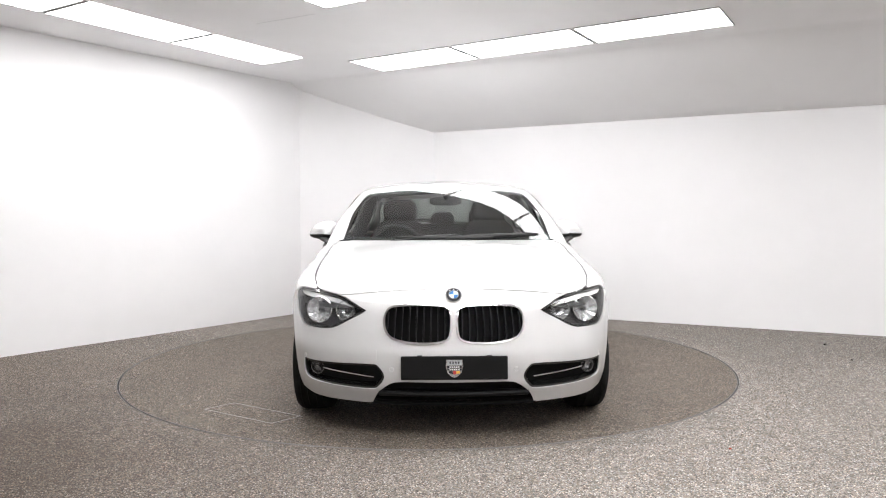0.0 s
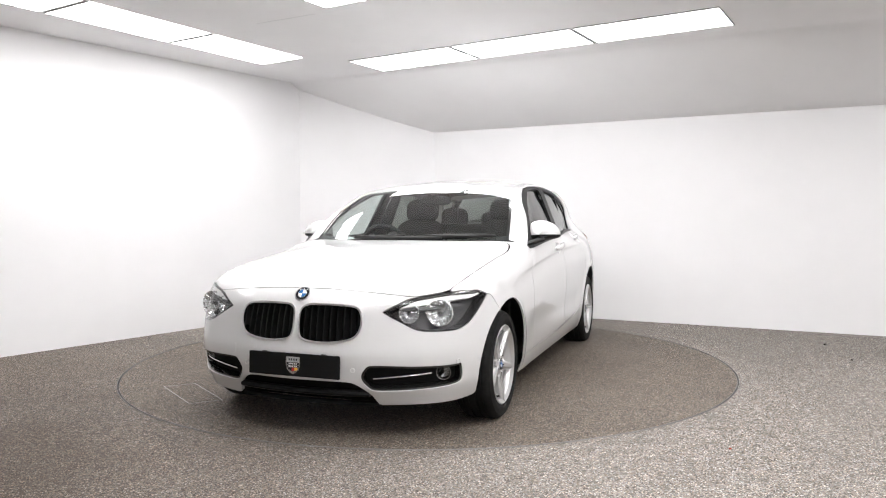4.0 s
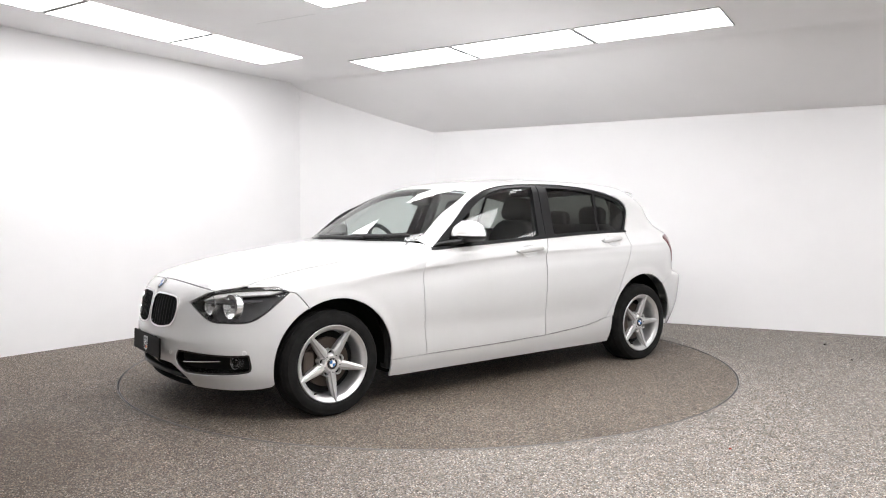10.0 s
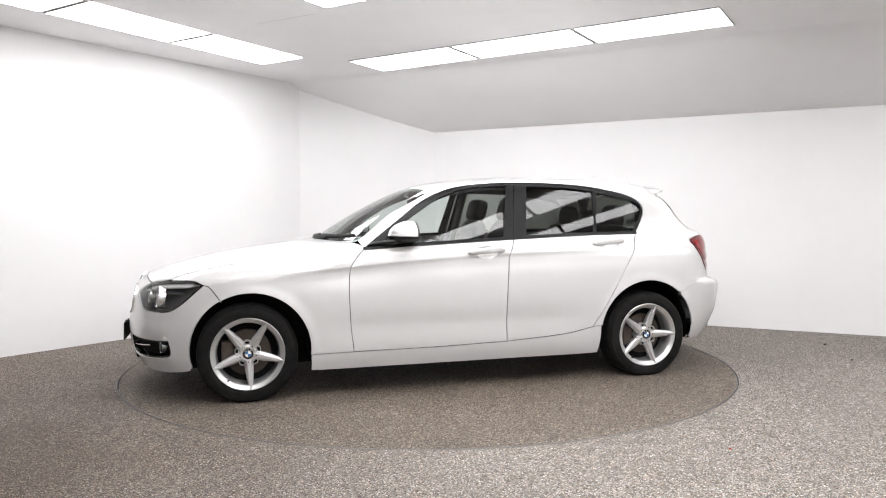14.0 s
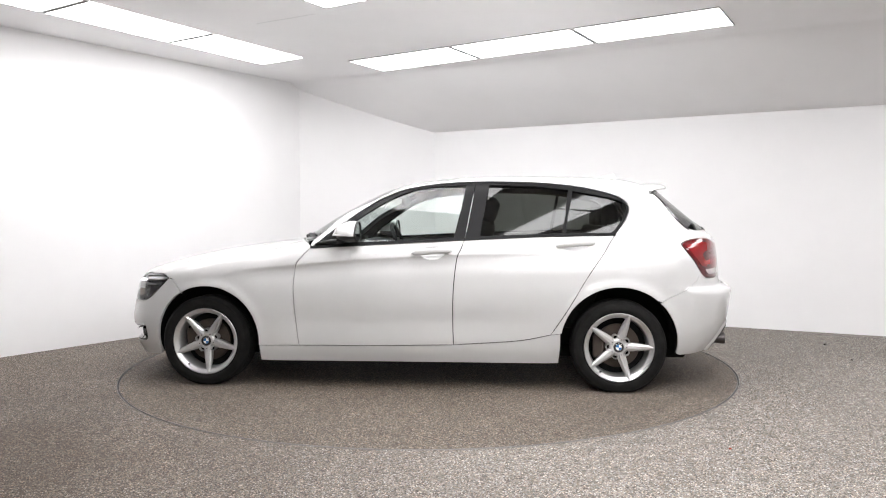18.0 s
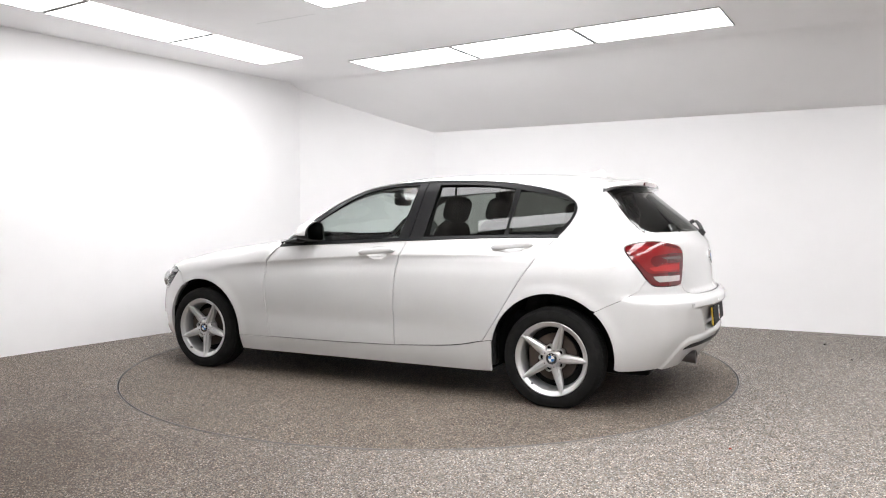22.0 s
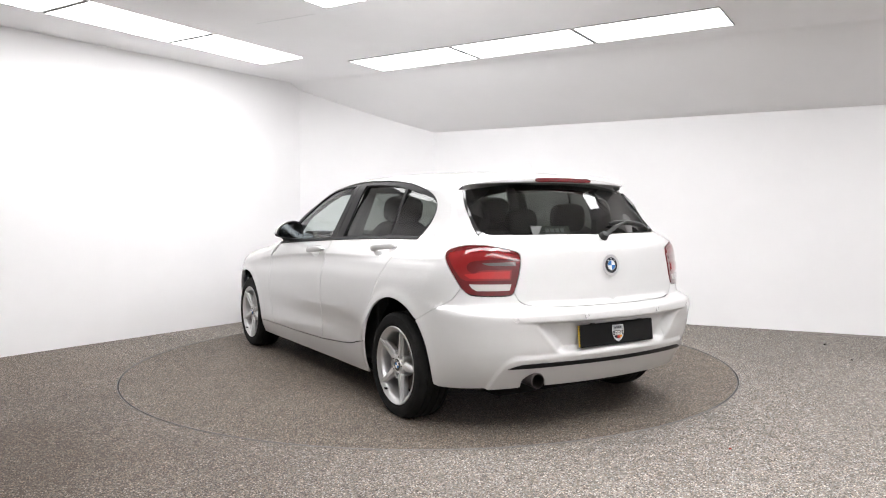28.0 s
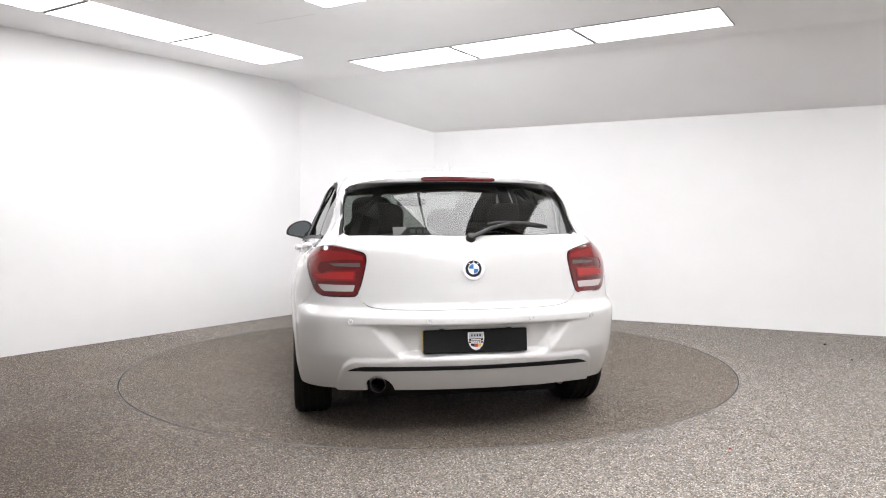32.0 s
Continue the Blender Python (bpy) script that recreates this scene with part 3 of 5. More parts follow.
def facing(p, n, up=(0, 0, 1)):
    """A pose at p whose z points along n and whose y points up."""
    n = Vector(n).normalized()
    x = Vector(up).cross(n).normalized()
    y = n.cross(x)
    return Matrix(((x.x, y.x, n.x, p[0]), (x.y, y.y, n.y, p[1]), (x.z, y.z, n.z, p[2]), (0, 0, 0, 1)))


# ---- turntable ----
table = tagged(new("turntable"), "round gravel-topped car turntable flush with the floor", "turntable")
bm = bmesh.new()
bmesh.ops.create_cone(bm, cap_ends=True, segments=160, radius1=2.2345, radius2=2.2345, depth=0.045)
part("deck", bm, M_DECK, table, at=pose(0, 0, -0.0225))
bm = bmesh.new()
lathe(bm, [(2.2345, -0.04), (2.2345, 0.0), (2.2355, 0.0012), (2.2375, 0.0012), (2.2385, 0.0), (2.2385, -0.04)], 160, True)
part("rim", bm, M_WORN, table, "thin worn steel edge of the turntable", at=pose(0, 0, 0, 90))
bm = bmesh.new()
for r0, r1 in ((2.2478, 2.2503),):
    lathe(bm, [(r0, -0.04), (r0, 0.002), (r1, 0.002), (r1, -0.04)], 160, True)
tagged(new("trim", mesh_of("trim", bm, M_WORN)), "thin steel ring round the turntable's pit", "trim", kind="structure").matrix_basis = pose(0, 0, 0, 90)
# the cover plate in the deck, edged with thin metal strips
CORNERS = [pose(0, 0, 0, 0, 0, -heading(0)) @ Vector(q) for q in ((-1.318, -1.46, 0), (-1.185, -1.317, 0), (-0.731, -1.622, 0), (-0.864, -1.765, 0))]
for i in range(4):
    a, b = CORNERS[i], CORNERS[(i + 1) % 4]
    bm = bmesh.new()
    turn = math.degrees(math.atan2(b.y - a.y, b.x - a.x))
    box(bm, 0.0, (b - a).length, -0.0022, 0.0022, -0.01, 0.0012)
    part("cover_strip", bm, M_STRIP, table, "thin pale metal strip round a cover plate" if i == 0 else "", at=pose(a.x, a.y, 0, 0, 0, turn))

# ---- the car ----
car = tagged(new("car"), "white five-door hatchback with black trim, parked on the turntable", "car")


def seen_from_side(p):
    return [(q[0], q[2]) for q in p]


def flip_first(line):
    return [(-q[0], q[1]) for q in reversed(line)]


BELT = curve((0.648, 0.921), (0.212, 0.945), (-0.368, 0.973), (-0.869, 0.992), (-1.342, 1.0), n=8)
DLO_UP = curve((0.648, 0.921), (0.50, 1.034), (0.38, 1.122), (0.26, 1.206), (0.13, 1.272), (0.0, 1.315), (-0.173, 1.341), (-0.362, 1.351), (-0.595, 1.353), (-0.88, 1.341), (-1.10, 1.316), (-1.29, 1.274), (-1.394, 1.229), (-1.436, 1.170), (-1.410, 1.090), (-1.342, 1.0))
DLO_TOP = [q for i, q in enumerate(DLO_UP) if i <= 66]
DLO_BACK = [q for i, q in enumerate(DLO_UP) if i >= 66]
DOOR_F = curve((0.648, 0.921), (0.690, 0.872), (0.735, 0.808), (0.749, 0.70), (0.749, 0.60), (0.738, 0.43), (0.72, 0.277))
DOOR_B = curve((-0.368, 0.973), (-0.345, 0.91), (-0.318, 0.842), (-0.298, 0.653), (-0.293, 0.45), (-0.297, 0.292))
DOOR_R = curve((-1.342, 1.0), (-1.290, 0.934), (-1.225, 0.843), (-1.145, 0.727), (-1.03, 0.535), (-0.918, 0.364))
SILL_A = curve((0.985, 0.275), (0.85, 0.276), (0.72, 0.277))
SILL_B = curve((0.72, 0.277), (0.2, 0.280), (-0.297, 0.292))
SILL_C = curve((-0.297, 0.292), (-0.70, 0.322), (-0.918, 0.364))
SILL_D = curve((-0.918, 0.364), (-0.95, 0.370), (-0.978, 0.375))
split_top = min(range(len(DLO_UP)), key=lambda i: abs(DLO_UP[i][0] + 0.452))
HOOD_GAP = curve((1.79, 0.715), (1.66, 0.741), (1.41, 0.758), (1.127, 0.762), (0.96, 0.766), (0.85, 0.760), (0.77, 0.728), (0.715, 0.655))
HOOD_BACK = curve((0.715, 0.655), (0.80, 0.45), (0.86, 0.2), (0.875, 0.0))
HOOD_LEAD = curve((1.981, 0.0), (1.974, 0.237), (1.958, 0.41), (1.933, 0.535), (1.912, 0.592))
LAMP_TOP = curve((0.472, 0.648), (0.62, 0.712), (0.71, 0.728), (0.80, 0.737), (0.94, 0.741), (1.02, 0.738), (1.078, 0.715))
LAMP_LOW = curve((1.078, 0.715), (1.02, 0.662), (0.95, 0.602), (0.895, 0.568), (0.84, 0.553), (0.74, 0.553), (0.643, 0.560), (0.55, 0.606), (0.472, 0.648))
TAIL_LAMP = rounded((1.008, 0.938), (0.975, 0.953), (0.930, 0.963), (0.866, 0.971), (0.773, 0.968), (0.684, 0.953), (0.618, 0.934), (0.601, 0.908), (0.603, 0.862), (0.619, 0.787), (0.634, 0.737), (0.655, 0.722), (0.73, 0.719), (0.814, 0.720), (0.860, 0.727), (0.893, 0.748), (0.948, 0.822), (0.985, 0.872), (1.008, 0.912))
KIDNEY = rounded((0.363, 0.580), (0.362, 0.636), (0.332, 0.667), (0.24, 0.676), (0.13, 0.677), (0.052, 0.672), (0.020, 0.641), (0.020, 0.546), (0.050, 0.507), (0.153, 0.494), (0.275, 0.505), (0.335, 0.530))
VENT = rounded((0.868, 0.372), (0.872, 0.300), (0.82, 0.277), (0.684, 0.267), (0.55, 0.259), (0.444, 0.257), (0.404, 0.269), (0.363, 0.323), (0.388, 0.375), (0.43, 0.387), (0.60, 0.384), (0.80, 0.380), (0.852, 0.383))

# bonnet
lamp3 = chart_front(np.array(LAMP_TOP))
lamp_edge = [(q[0], q[1]) for q, c in zip(lamp3, LAMP_TOP) if 0.64 < c[0] < 0.80]
panel("bonnet", chart_top, loop(HOOD_LEAD, lamp_edge, HOOD_GAP, HOOD_BACK), M_PAINT, car, upper=False, res=0.03, centre=True, gap=0.0012, lip=0.007)

# front wings
gap3 = seen_from_side(chart_top(np.array(HOOD_GAP)))
lamp_side = [(q[0], q[2]) for q, c in zip(lamp3, LAMP_TOP) if c[0] > 0.84]
seam_f = curve((1.508, 0.615), (1.545, 0.668), (1.578, 0.708))
wing = loop(gap3, curve(gap3[-1], (0.672, 0.944), (0.652, 0.930), (0.648, 0.921)), DOOR_F, SILL_A[::-1], [(1.342 - 0.356 * math.cos(radians(a)), 0.31 + 0.355 * math.sin(radians(a))) for a in range(-5, 120, 4)], seam_f, lamp_side[::-1])
FOLD = np.array([(x, knots(np.array([x]), CREASE)[0] - d) for x in np.arange(-1.95, 1.44, 0.014) for d in (-0.006, -0.001, 0.0025, 0.007, 0.013, 0.022, 0.034, 0.05)])
wings = panel("front_wing", chart_fender, wing, M_PAINT, car, upper=False, res=0.019, gap=0.0016, sides="LR", lines=FOLD)

# doors, with a finger bowl pressed in behind each handle
HANDLES = ((-0.030, -0.290, 0.885, 0), (-0.950, -1.205, 0.931, 1))


def bowls(q, p):
    d = np.zeros(len(q))
    for x0, x1, z, _ in HANDLES:
        r = ((q[:, 0] - (x0 + x1) / 2) / 0.078) ** 2 + ((q[:, 1] - z + 0.002) / 0.040) ** 2
        d -= 0.017 * np.clip(1 - r, 0, 1) ** 0.8
    return d


DIMPLE = np.array([((x0 + x1) / 2 + 0.082 * r * math.cos(a), z - 0.002 + 0.043 * r * math.sin(a)) for x0, x1, z, _ in HANDLES for r in (0.15, 0.4, 0.62, 0.8, 0.92, 1.0) for a in np.linspace(0, math.tau, 25)[:-1]])
door_shape = dented(chart_side, True, bowls)
front_door = panel("front_door", chart_side, loop(BELT[:17], DOOR_B, SILL_B[::-1], DOOR_F[::-1]), M_PAINT, car, res=0.019, sides="LR", lines=np.concatenate([FOLD, DIMPLE]), shape=door_shape)
rear_door = panel("rear_door", chart_side, loop(BELT[16:], DOOR_R, SILL_C[::-1], DOOR_B[::-1]), M_PAINT, car, res=0.019, sides="LR", lines=np.concatenate([FOLD, DIMPLE]), shape=door_shape)
seam_back = [(-0.368, 0.973), (-0.452, DLO_UP[split_top][1])]
FRONT_PANE = loop(curve((0.50, 0.950), (0.2, 0.962), (-0.295, 0.985)), curve((-0.295, 0.985), (-0.372, 1.330)), curve((-0.372, 1.330), (-0.18, 1.322), (-0.02, 1.297), (0.11, 1.248), (0.20, 1.198), (0.34, 1.104), (0.50, 0.982)), [(0.50, 0.950)])
REAR_PANE = loop(curve((-0.468, 0.994), (-0.75, 1.004), (-0.996, 1.010)), curve((-0.996, 1.010), (-1.040, 1.292)), curve((-1.040, 1.292), (-0.9, 1.312), (-0.7, 1.324), (-0.524, 1.328)), curve((-0.524, 1.328), (-0.468, 0.994)))
QUARTER_PANE = loop(curve((-1.026, 1.011), (-1.325, 1.014)), curve((-1.325, 1.014), (-1.392, 1.10), (-1.418, 1.175), (-1.388, 1.212), (-1.295, 1.242), (-1.072, 1.286)), curve((-1.072, 1.286), (-1.026, 1.011)))
panel("window_frame", chart_side, loop(DLO_UP[:split_top + 1], curve(DLO_UP[split_top], (-0.368, 0.973)), BELT[:17][::-1]), M_SATIN, front_door, holes=[FRONT_PANE], res=0.022, lift=-0.006, sides="LR", label="satin black window frame and pillar")
panel("window_frame", chart_side, loop(DLO_UP[split_top:], BELT[16:][::-1], curve((-0.368, 0.973), DLO_UP[split_top])), M_SATIN, rear_door, holes=[REAR_PANE, QUARTER_PANE], res=0.022, lift=-0.006, sides="LR", label="satin black window frame and pillar")
side_glass = even_glass(1, lambda x, z: np.stack([x * 0 + 1, x, z, x * x, x * z, z * z], 1), (0.8991, 0.1570, 0.2584, -0.0384, -0.1291, -0.3362), 0.014)
for name, pane, owner, glass, text in (("pane", FRONT_PANE, front_door, M_GLASS, "clear side window"), ("pane", REAR_PANE, rear_door, M_PRIVACY, "dark tinted side window"), ("pane", QUARTER_PANE, rear_door, M_PRIVACY, "dark tinted quarter window")):
    panel(name, chart_side, shrink(pane, -0.006), glass, owner, res=0.03, gap=0, lip=0, sides="LR", label=text, shape=side_glass)
panel("belt_trim", chart_side, loop([(q[0], q[1] + 0.004) for q in BELT], [(q[0], q[1] - 0.010) for q in BELT[::-1]]), M_SATIN, car, res=0.03, gap=0, lift=0.006, sides="LR", label="satin black strip under the side windows")

# sills
sill_low = curve((0.983, 0.172), (0.9, 0.168), (0.685, 0.168), (0.0, 0.170), (-0.669, 0.172), (-0.90, 0.174), (-0.968, 0.178))
sill_end = curve((-0.968, 0.178), (-0.978, 0.29), (-0.978, 0.375), n=4)
panel("sill", chart_side, loop(SILL_A, SILL_B, SILL_C, SILL_D, sill_end[::-1], sill_low[::-1], curve((0.983, 0.172), (0.985, 0.275), n=3)), M_PAINT, car, res=0.026, sides="LR", label="white painted sill under the doors")

# pillar and roof rail
top3 = chart_side(np.array(DLO_TOP + [np.array(q) for q in curve(DLO_TOP[-1], (-1.42, 1.280), (-1.575, 1.262))[1:]]))
SCREEN_SIDE = curve((0.66, 0.710), (0.53, 0.685), (0.42, 0.662), (0.30, 0.632), (0.20, 0.600), (0.15, 0.572))
DITCH = curve((0.15, 0.572), (-0.05, 0.568), (-0.5, 0.552), (-1.0, 0.522), (-1.4, 0.500), (-1.56, 0.492))
rail3 = chart_roof(np.array(SCREEN_SIDE + DITCH[1:]))
ribbon("roof_rail", even(top3, 90), even(rail3, 90), M_PAINT, car, across=8, lift=-0.001)
wing_edge = [tuple(q) for q in curve((0.648, 0.921), (0.652, 0.930), (0.672, 0.944), tuple(gap3[-1]))]
ribbon("pillar_base", even(chart_fender(np.array(wing_edge)), 18), even(chart_roof(np.array(curve((0.66, 0.710), (0.69, 0.685), (0.715, 0.657)))), 18), M_PAINT, car, across=5, lift=-0.001, lip=0.006)
# roof
SCREEN_TOP = curve((0.197, 0.0), (0.188, 0.21), (0.168, 0.40), (0.152, 0.52), (0.15, 0.572))
panel("roof", chart_roof, loop(SCREEN_TOP, DITCH, curve((-1.56, 0.492), (-1.575, 0.2), (-1.58, 0.0))), M_PAINT, car, res=0.035, centre=True, gap=0.0015)
# windscreen
SCREEN_LOW = curve((0.66, 0.710), (0.705, 0.635), (0.79, 0.45), (0.85, 0.2), (0.865, 0.0))
screen_outline = loop(SCREEN_LOW[::-1], SCREEN_SIDE, SCREEN_TOP[::-1])
screen = panel("windscreen", chart_roof, screen_outline, M_SCREEN, car, res=0.04, gap=0.003, lip=0, centre=True, label="tinted laminated windscreen", shape=even_glass(2, lambda x, y: np.stack([x * 0 + 1, x, x * x, y * y, x * y * y, y ** 4], 1), (1.3962, -0.3096, -0.2236, -0.0916, -0.1304, -0.1639), 0.005))
ribbon("screen_border", even(chart_roof(np.array(SCREEN_LOW)), 40), even(chart_roof(np.array([(q[0] - 0.045, q[1] * 0.985) for q in SCREEN_LOW])), 40), M_GLOSS, screen[0], across=2, lift=-0.007, lip=0.002, label="black printed border of the windscreen")
ribbon("screen_border", even(chart_roof(np.array(SCREEN_SIDE)), 40), even(chart_roof(np.array([(q[0] - 0.004, q[1] - 0.022) for q in SCREEN_SIDE])), 40), M_GLOSS, screen[0], across=2, lift=-0.007, lip=0.002)
ribbon("screen_border", even(chart_roof(np.array(SCREEN_TOP)), 40), even(chart_roof(np.array([(q[0] + 0.026, q[1] * 0.985) for q in SCREEN_TOP])), 40), M_GLOSS, screen[0], across=2, lift=-0.007, lip=0.002)
# cowl under the wipers
panel("cowl", chart_top, loop(curve((0.97, 0.0), (0.95, 0.3), (0.90, 0.55), (0.88, 0.72)), curve((0.88, 0.72), (0.62, 0.76)), curve((0.62, 0.76), (0.56, 0.66), (0.7, 0.4), (0.8, 0.0))), M_BLACK, car, upper=False, res=0.05, gap=0, lift=-0.012, lip=0.03, centre=True, label="black plastic scuttle panel")

# quarter panels
lamp_r3 = chart_rear(TAIL_LAMP)
seam_r3 = chart_rear(np.array(curve((1.193, 0.578), (1.041, 0.652), (0.955, 0.697), (0.905, 0.757))))
seam_r = seen_from_side(seam_r3)
lamp_front = seen_from_side(chart_rear(np.array(curve((0.905, 0.757), (0.952, 0.822), (0.989, 0.872), (1.012, 0.912), (1.012, 0.940), (0.978, 0.956), (0.932, 0.966), (0.867, 0.974), (0.80, 0.974)))))
hatch_side = curve((0.80, 0.974), (0.83, 1.010), (0.878, 1.048), (0.968, 1.158), (1.02, 1.236), (1.045, 1.262))
hatch_s = seen_from_side(chart_rear(np.array(hatch_side)))
arch_r = [(-1.345 + 0.366 * math.cos(radians(a)), 0.312 + 0.358 * math.sin(radians(a))) for a in range(10, 134, 4)]
quarter = loop(DLO_BACK, DOOR_R, [SILL_D[-1]], arch_r, [seam_r[0]], seam_r, lamp_front, hatch_s, curve(hatch_s[-1], (-1.575, 1.262), n=2), curve((-1.575, 1.262), (-1.42, 1.280), DLO_BACK[0]))
panel("quarter_panel", chart_side, quarter, M_PAINT, car, res=0.02, sides="LR", gap=0.0012, lines=FOLD)

# tailgate
GLASS_LOW = curve((0.0, 1.022), (0.4, 1.022), (0.66, 1.022), (0.77, 1.022), (0.825, 1.034))
GLASS_SIDE = curve((0.825, 1.034), (0.86, 1.058), (0.945, 1.158), (0.998, 1.236), (1.02, 1.262))
hatch_up = [q for q in hatch_side if q[1] > 1.022]
lower_hatch = loop(GLASS_LOW, [q for q in hatch_side if q[1] <= 1.022][::-1], curve((0.80, 0.974), (0.773, 0.971), (0.684, 0.956), (0.614, 0.937), (0.597, 0.908), (0.599, 0.862), (0.615, 0.787), (0.632, 0.738)), curve((0.632, 0.738), (0.612, 0.70), (0.575, 0.676), (0.50, 0.664), (0.347, 0.660), (0.0, 0.659)))
tailgate = panel("tailgate", chart_rear, lower_hatch, M_PAINT, car, res=0.026, centre=True, label="white tailgate under the rear window", gap=0.0006)
rear_pane = loop(GLASS_LOW, GLASS_SIDE, curve(GLASS_SIDE[-1], (0.7, 1.296), (0.4, 1.306), (0.0, 1.310)))
panel("rear_window", chart_rear, rear_pane, M_PRIVACY, tailgate[0], res=0.04, gap=0.001, lip=0, centre=True, label="dark tinted rear window", shape=even_glass(0, lambda y, z: np.stack([y * 0 + 1, y * y, z, z * z, y * y * z, y ** 6 * (1.3 - z)], 1), (-3.1538, 3.3513, 0.9406, 0.1312, -2.2715, -9.3727), 0.0))
panel("window_edge", chart_rear, loop(GLASS_SIDE, curve(GLASS_SIDE[-1], hatch_side[-1], n=2), hatch_up[::-1], curve(hatch_up[0], GLASS_SIDE[0], n=3)), M_GLOSS, tailgate * 2, res=0.02, gap=0.0006, sides="LR", label="gloss black side blade of the rear window")
bm = bmesh.new()
rows = []
for k in range(-24, 25):
    y = 0.588 * k / 24
    e = abs(k / 24)
    x_t = -1.742 + 0.12 * y * y + 0.030 * e ** 8
    x_f = -1.582 + 0.024 * e ** 2
    z_f = chart_roof(np.array([(x_f, y * 0.965)]))[0][2]
    z_t = 1.352 - 0.06 * y * y - 0.34 * y ** 4
    z_b = min(1.306 - 0.03 * y * y - 0.04 * y ** 4, z_t - 0.009)
    x_t += (x_f - x_t) * 0.62 * float(step(np.array(e), 0.84, 1.0))
    z_f = max(z_f, z_b + 0.014)
    d = z_t - z_b
    line = [(x_f, z_f + 0.0005), (x_f * 0.6 + x_t * 0.4, z_f * 0.55 + z_t * 0.45 + 0.003), (x_t + 0.03, z_t + 0.001), (x_t + 0.012, z_t - 0.10 * d), (x_t + 0.004, z_t - 0.22 * d), (x_t, z_t - 0.42 * d), (x_t + 0.003, z_b + 0.12 * d), (x_t + 0.010, z_b), (x_t + 0.07, z_b + 0.004), (x_f - 0.02, z_f - 0.05), (x_f, z_f - 0.02)]
    rows.append([bm.verts.new((x, y * (1 if i > 1 else 0.965 + 0.018 * i), z)) for i, (x, z) in enumerate(line)])
for a, b in zip(rows, rows[1:]):
    for i in range(11):
        bm.faces.new((a[i], b[i], b[(i + 1) % 11], a[(i + 1) % 11]))
bm.faces.new(rows[0][::-1])
bm.faces.new(rows[-1])
bmesh.ops.recalc_face_normals(bm, faces=bm.faces[:])
spoiler = part("roof_spoiler", bm, M_PAINT, car, "white spoiler lip over the rear window", smooth=True)
bm = bmesh.new()
rows = []
for k in range(-14, 15):
    y = 0.205 * k / 14
    x = -1.745 + 0.12 * y * y
    h = 0.0125 * (1 - max(0.0, abs(k) / 14 - 0.9) * 5)
    rows.append([bm.verts.new((x + dx, y, 1.3225 - 0.05 * y * y + dz)) for dx, dz in ((0.012, h), (-0.001, h), (-0.004, 0.4 * h), (-0.003, -0.5 * h), (0.0, -h), (0.012, -h))])
for a, b in zip(rows, rows[1:]):
    for i in range(6):
        bm.faces.new((a[i], b[i], b[(i + 1) % 6], a[(i + 1) % 6]))
bm.faces.new(rows[0])
bm.faces.new(rows[-1])
bmesh.ops.recalc_face_normals(bm, faces=bm.faces[:])
part("brake_light", bm, M_RED_DARK, spoiler, "long dark red high-level brake light")

# tail lamps
tails = panel("tail_light", chart_rear, TAIL_LAMP, M_RED_DARK, car, res=0.02, gap=0.002, lift=0.004, lip=0.03, sides="LR", label="dark red wraparound tail light")
upper_red = loop(curve((0.985, 0.930), (0.90, 0.944), (0.821, 0.946), (0.72, 0.940), (0.614, 0.920)), curve((0.614, 0.920), (0.613, 0.901)), curve((0.613, 0.901), (0.722, 0.903), (0.827, 0.893), (0.86, 0.885), (0.875, 0.865), (0.868, 0.845), (0.84, 0.832), (0.80, 0.846), (0.72, 0.849), (0.646, 0.851)), curve((0.646, 0.851), (0.652, 0.797)), curve((0.652, 0.797), (0.778, 0.796), (0.883, 0.796), (0.935, 0.842), (0.985, 0.910), (0.985, 0.930)))
for name, mat, shp, text in (
        ("lens_band", M_RED, upper_red, "bright red lens band curling round a dark bar"),
        ("lens_glow", M_RED_LIGHT, loop(curve((0.80, 0.838), (0.72, 0.841), (0.655, 0.843)), curve((0.655, 0.843), (0.659, 0.806)), curve((0.659, 0.806), (0.78, 0.806), (0.86, 0.806)), curve((0.86, 0.806), (0.885, 0.825), (0.84, 0.830), (0.80, 0.838))), "brighter red lower lens"),
        ("lens_bar", M_SMOKE, loop(curve((0.800, 0.882), (0.72, 0.885), (0.627, 0.888)), curve((0.627, 0.888), (0.626, 0.868)), curve((0.626, 0.868), (0.70, 0.869), (0.765, 0.871), (0.800, 0.882))), "smoky grey lens bar"),
        ("reverse_lens", M_FROST, loop(curve((0.863, 0.777), (0.74, 0.777), (0.650, 0.777)), curve((0.650, 0.777), (0.658, 0.746)), curve((0.658, 0.746), (0.74, 0.744), (0.824, 0.744)), curve((0.824, 0.744), (0.848, 0.759), (0.863, 0.777))), "pale frosted reversing lens")):
    panel(name, chart_rear, shp, mat, tails, res=0.015, gap=0, lift=0.0062 if name != "lens_glow" else 0.0078, lip=0.003, sides="LR", label=text)

# rear bumper
def shelf_edge(a):
    """Height of the crease over the lower bumper, which turns down towards the corners."""
    return 0.440 - 0.008 * (a / 0.5) ** 2 - 0.19 * step(a, 0.60, 0.83) ** 1.5


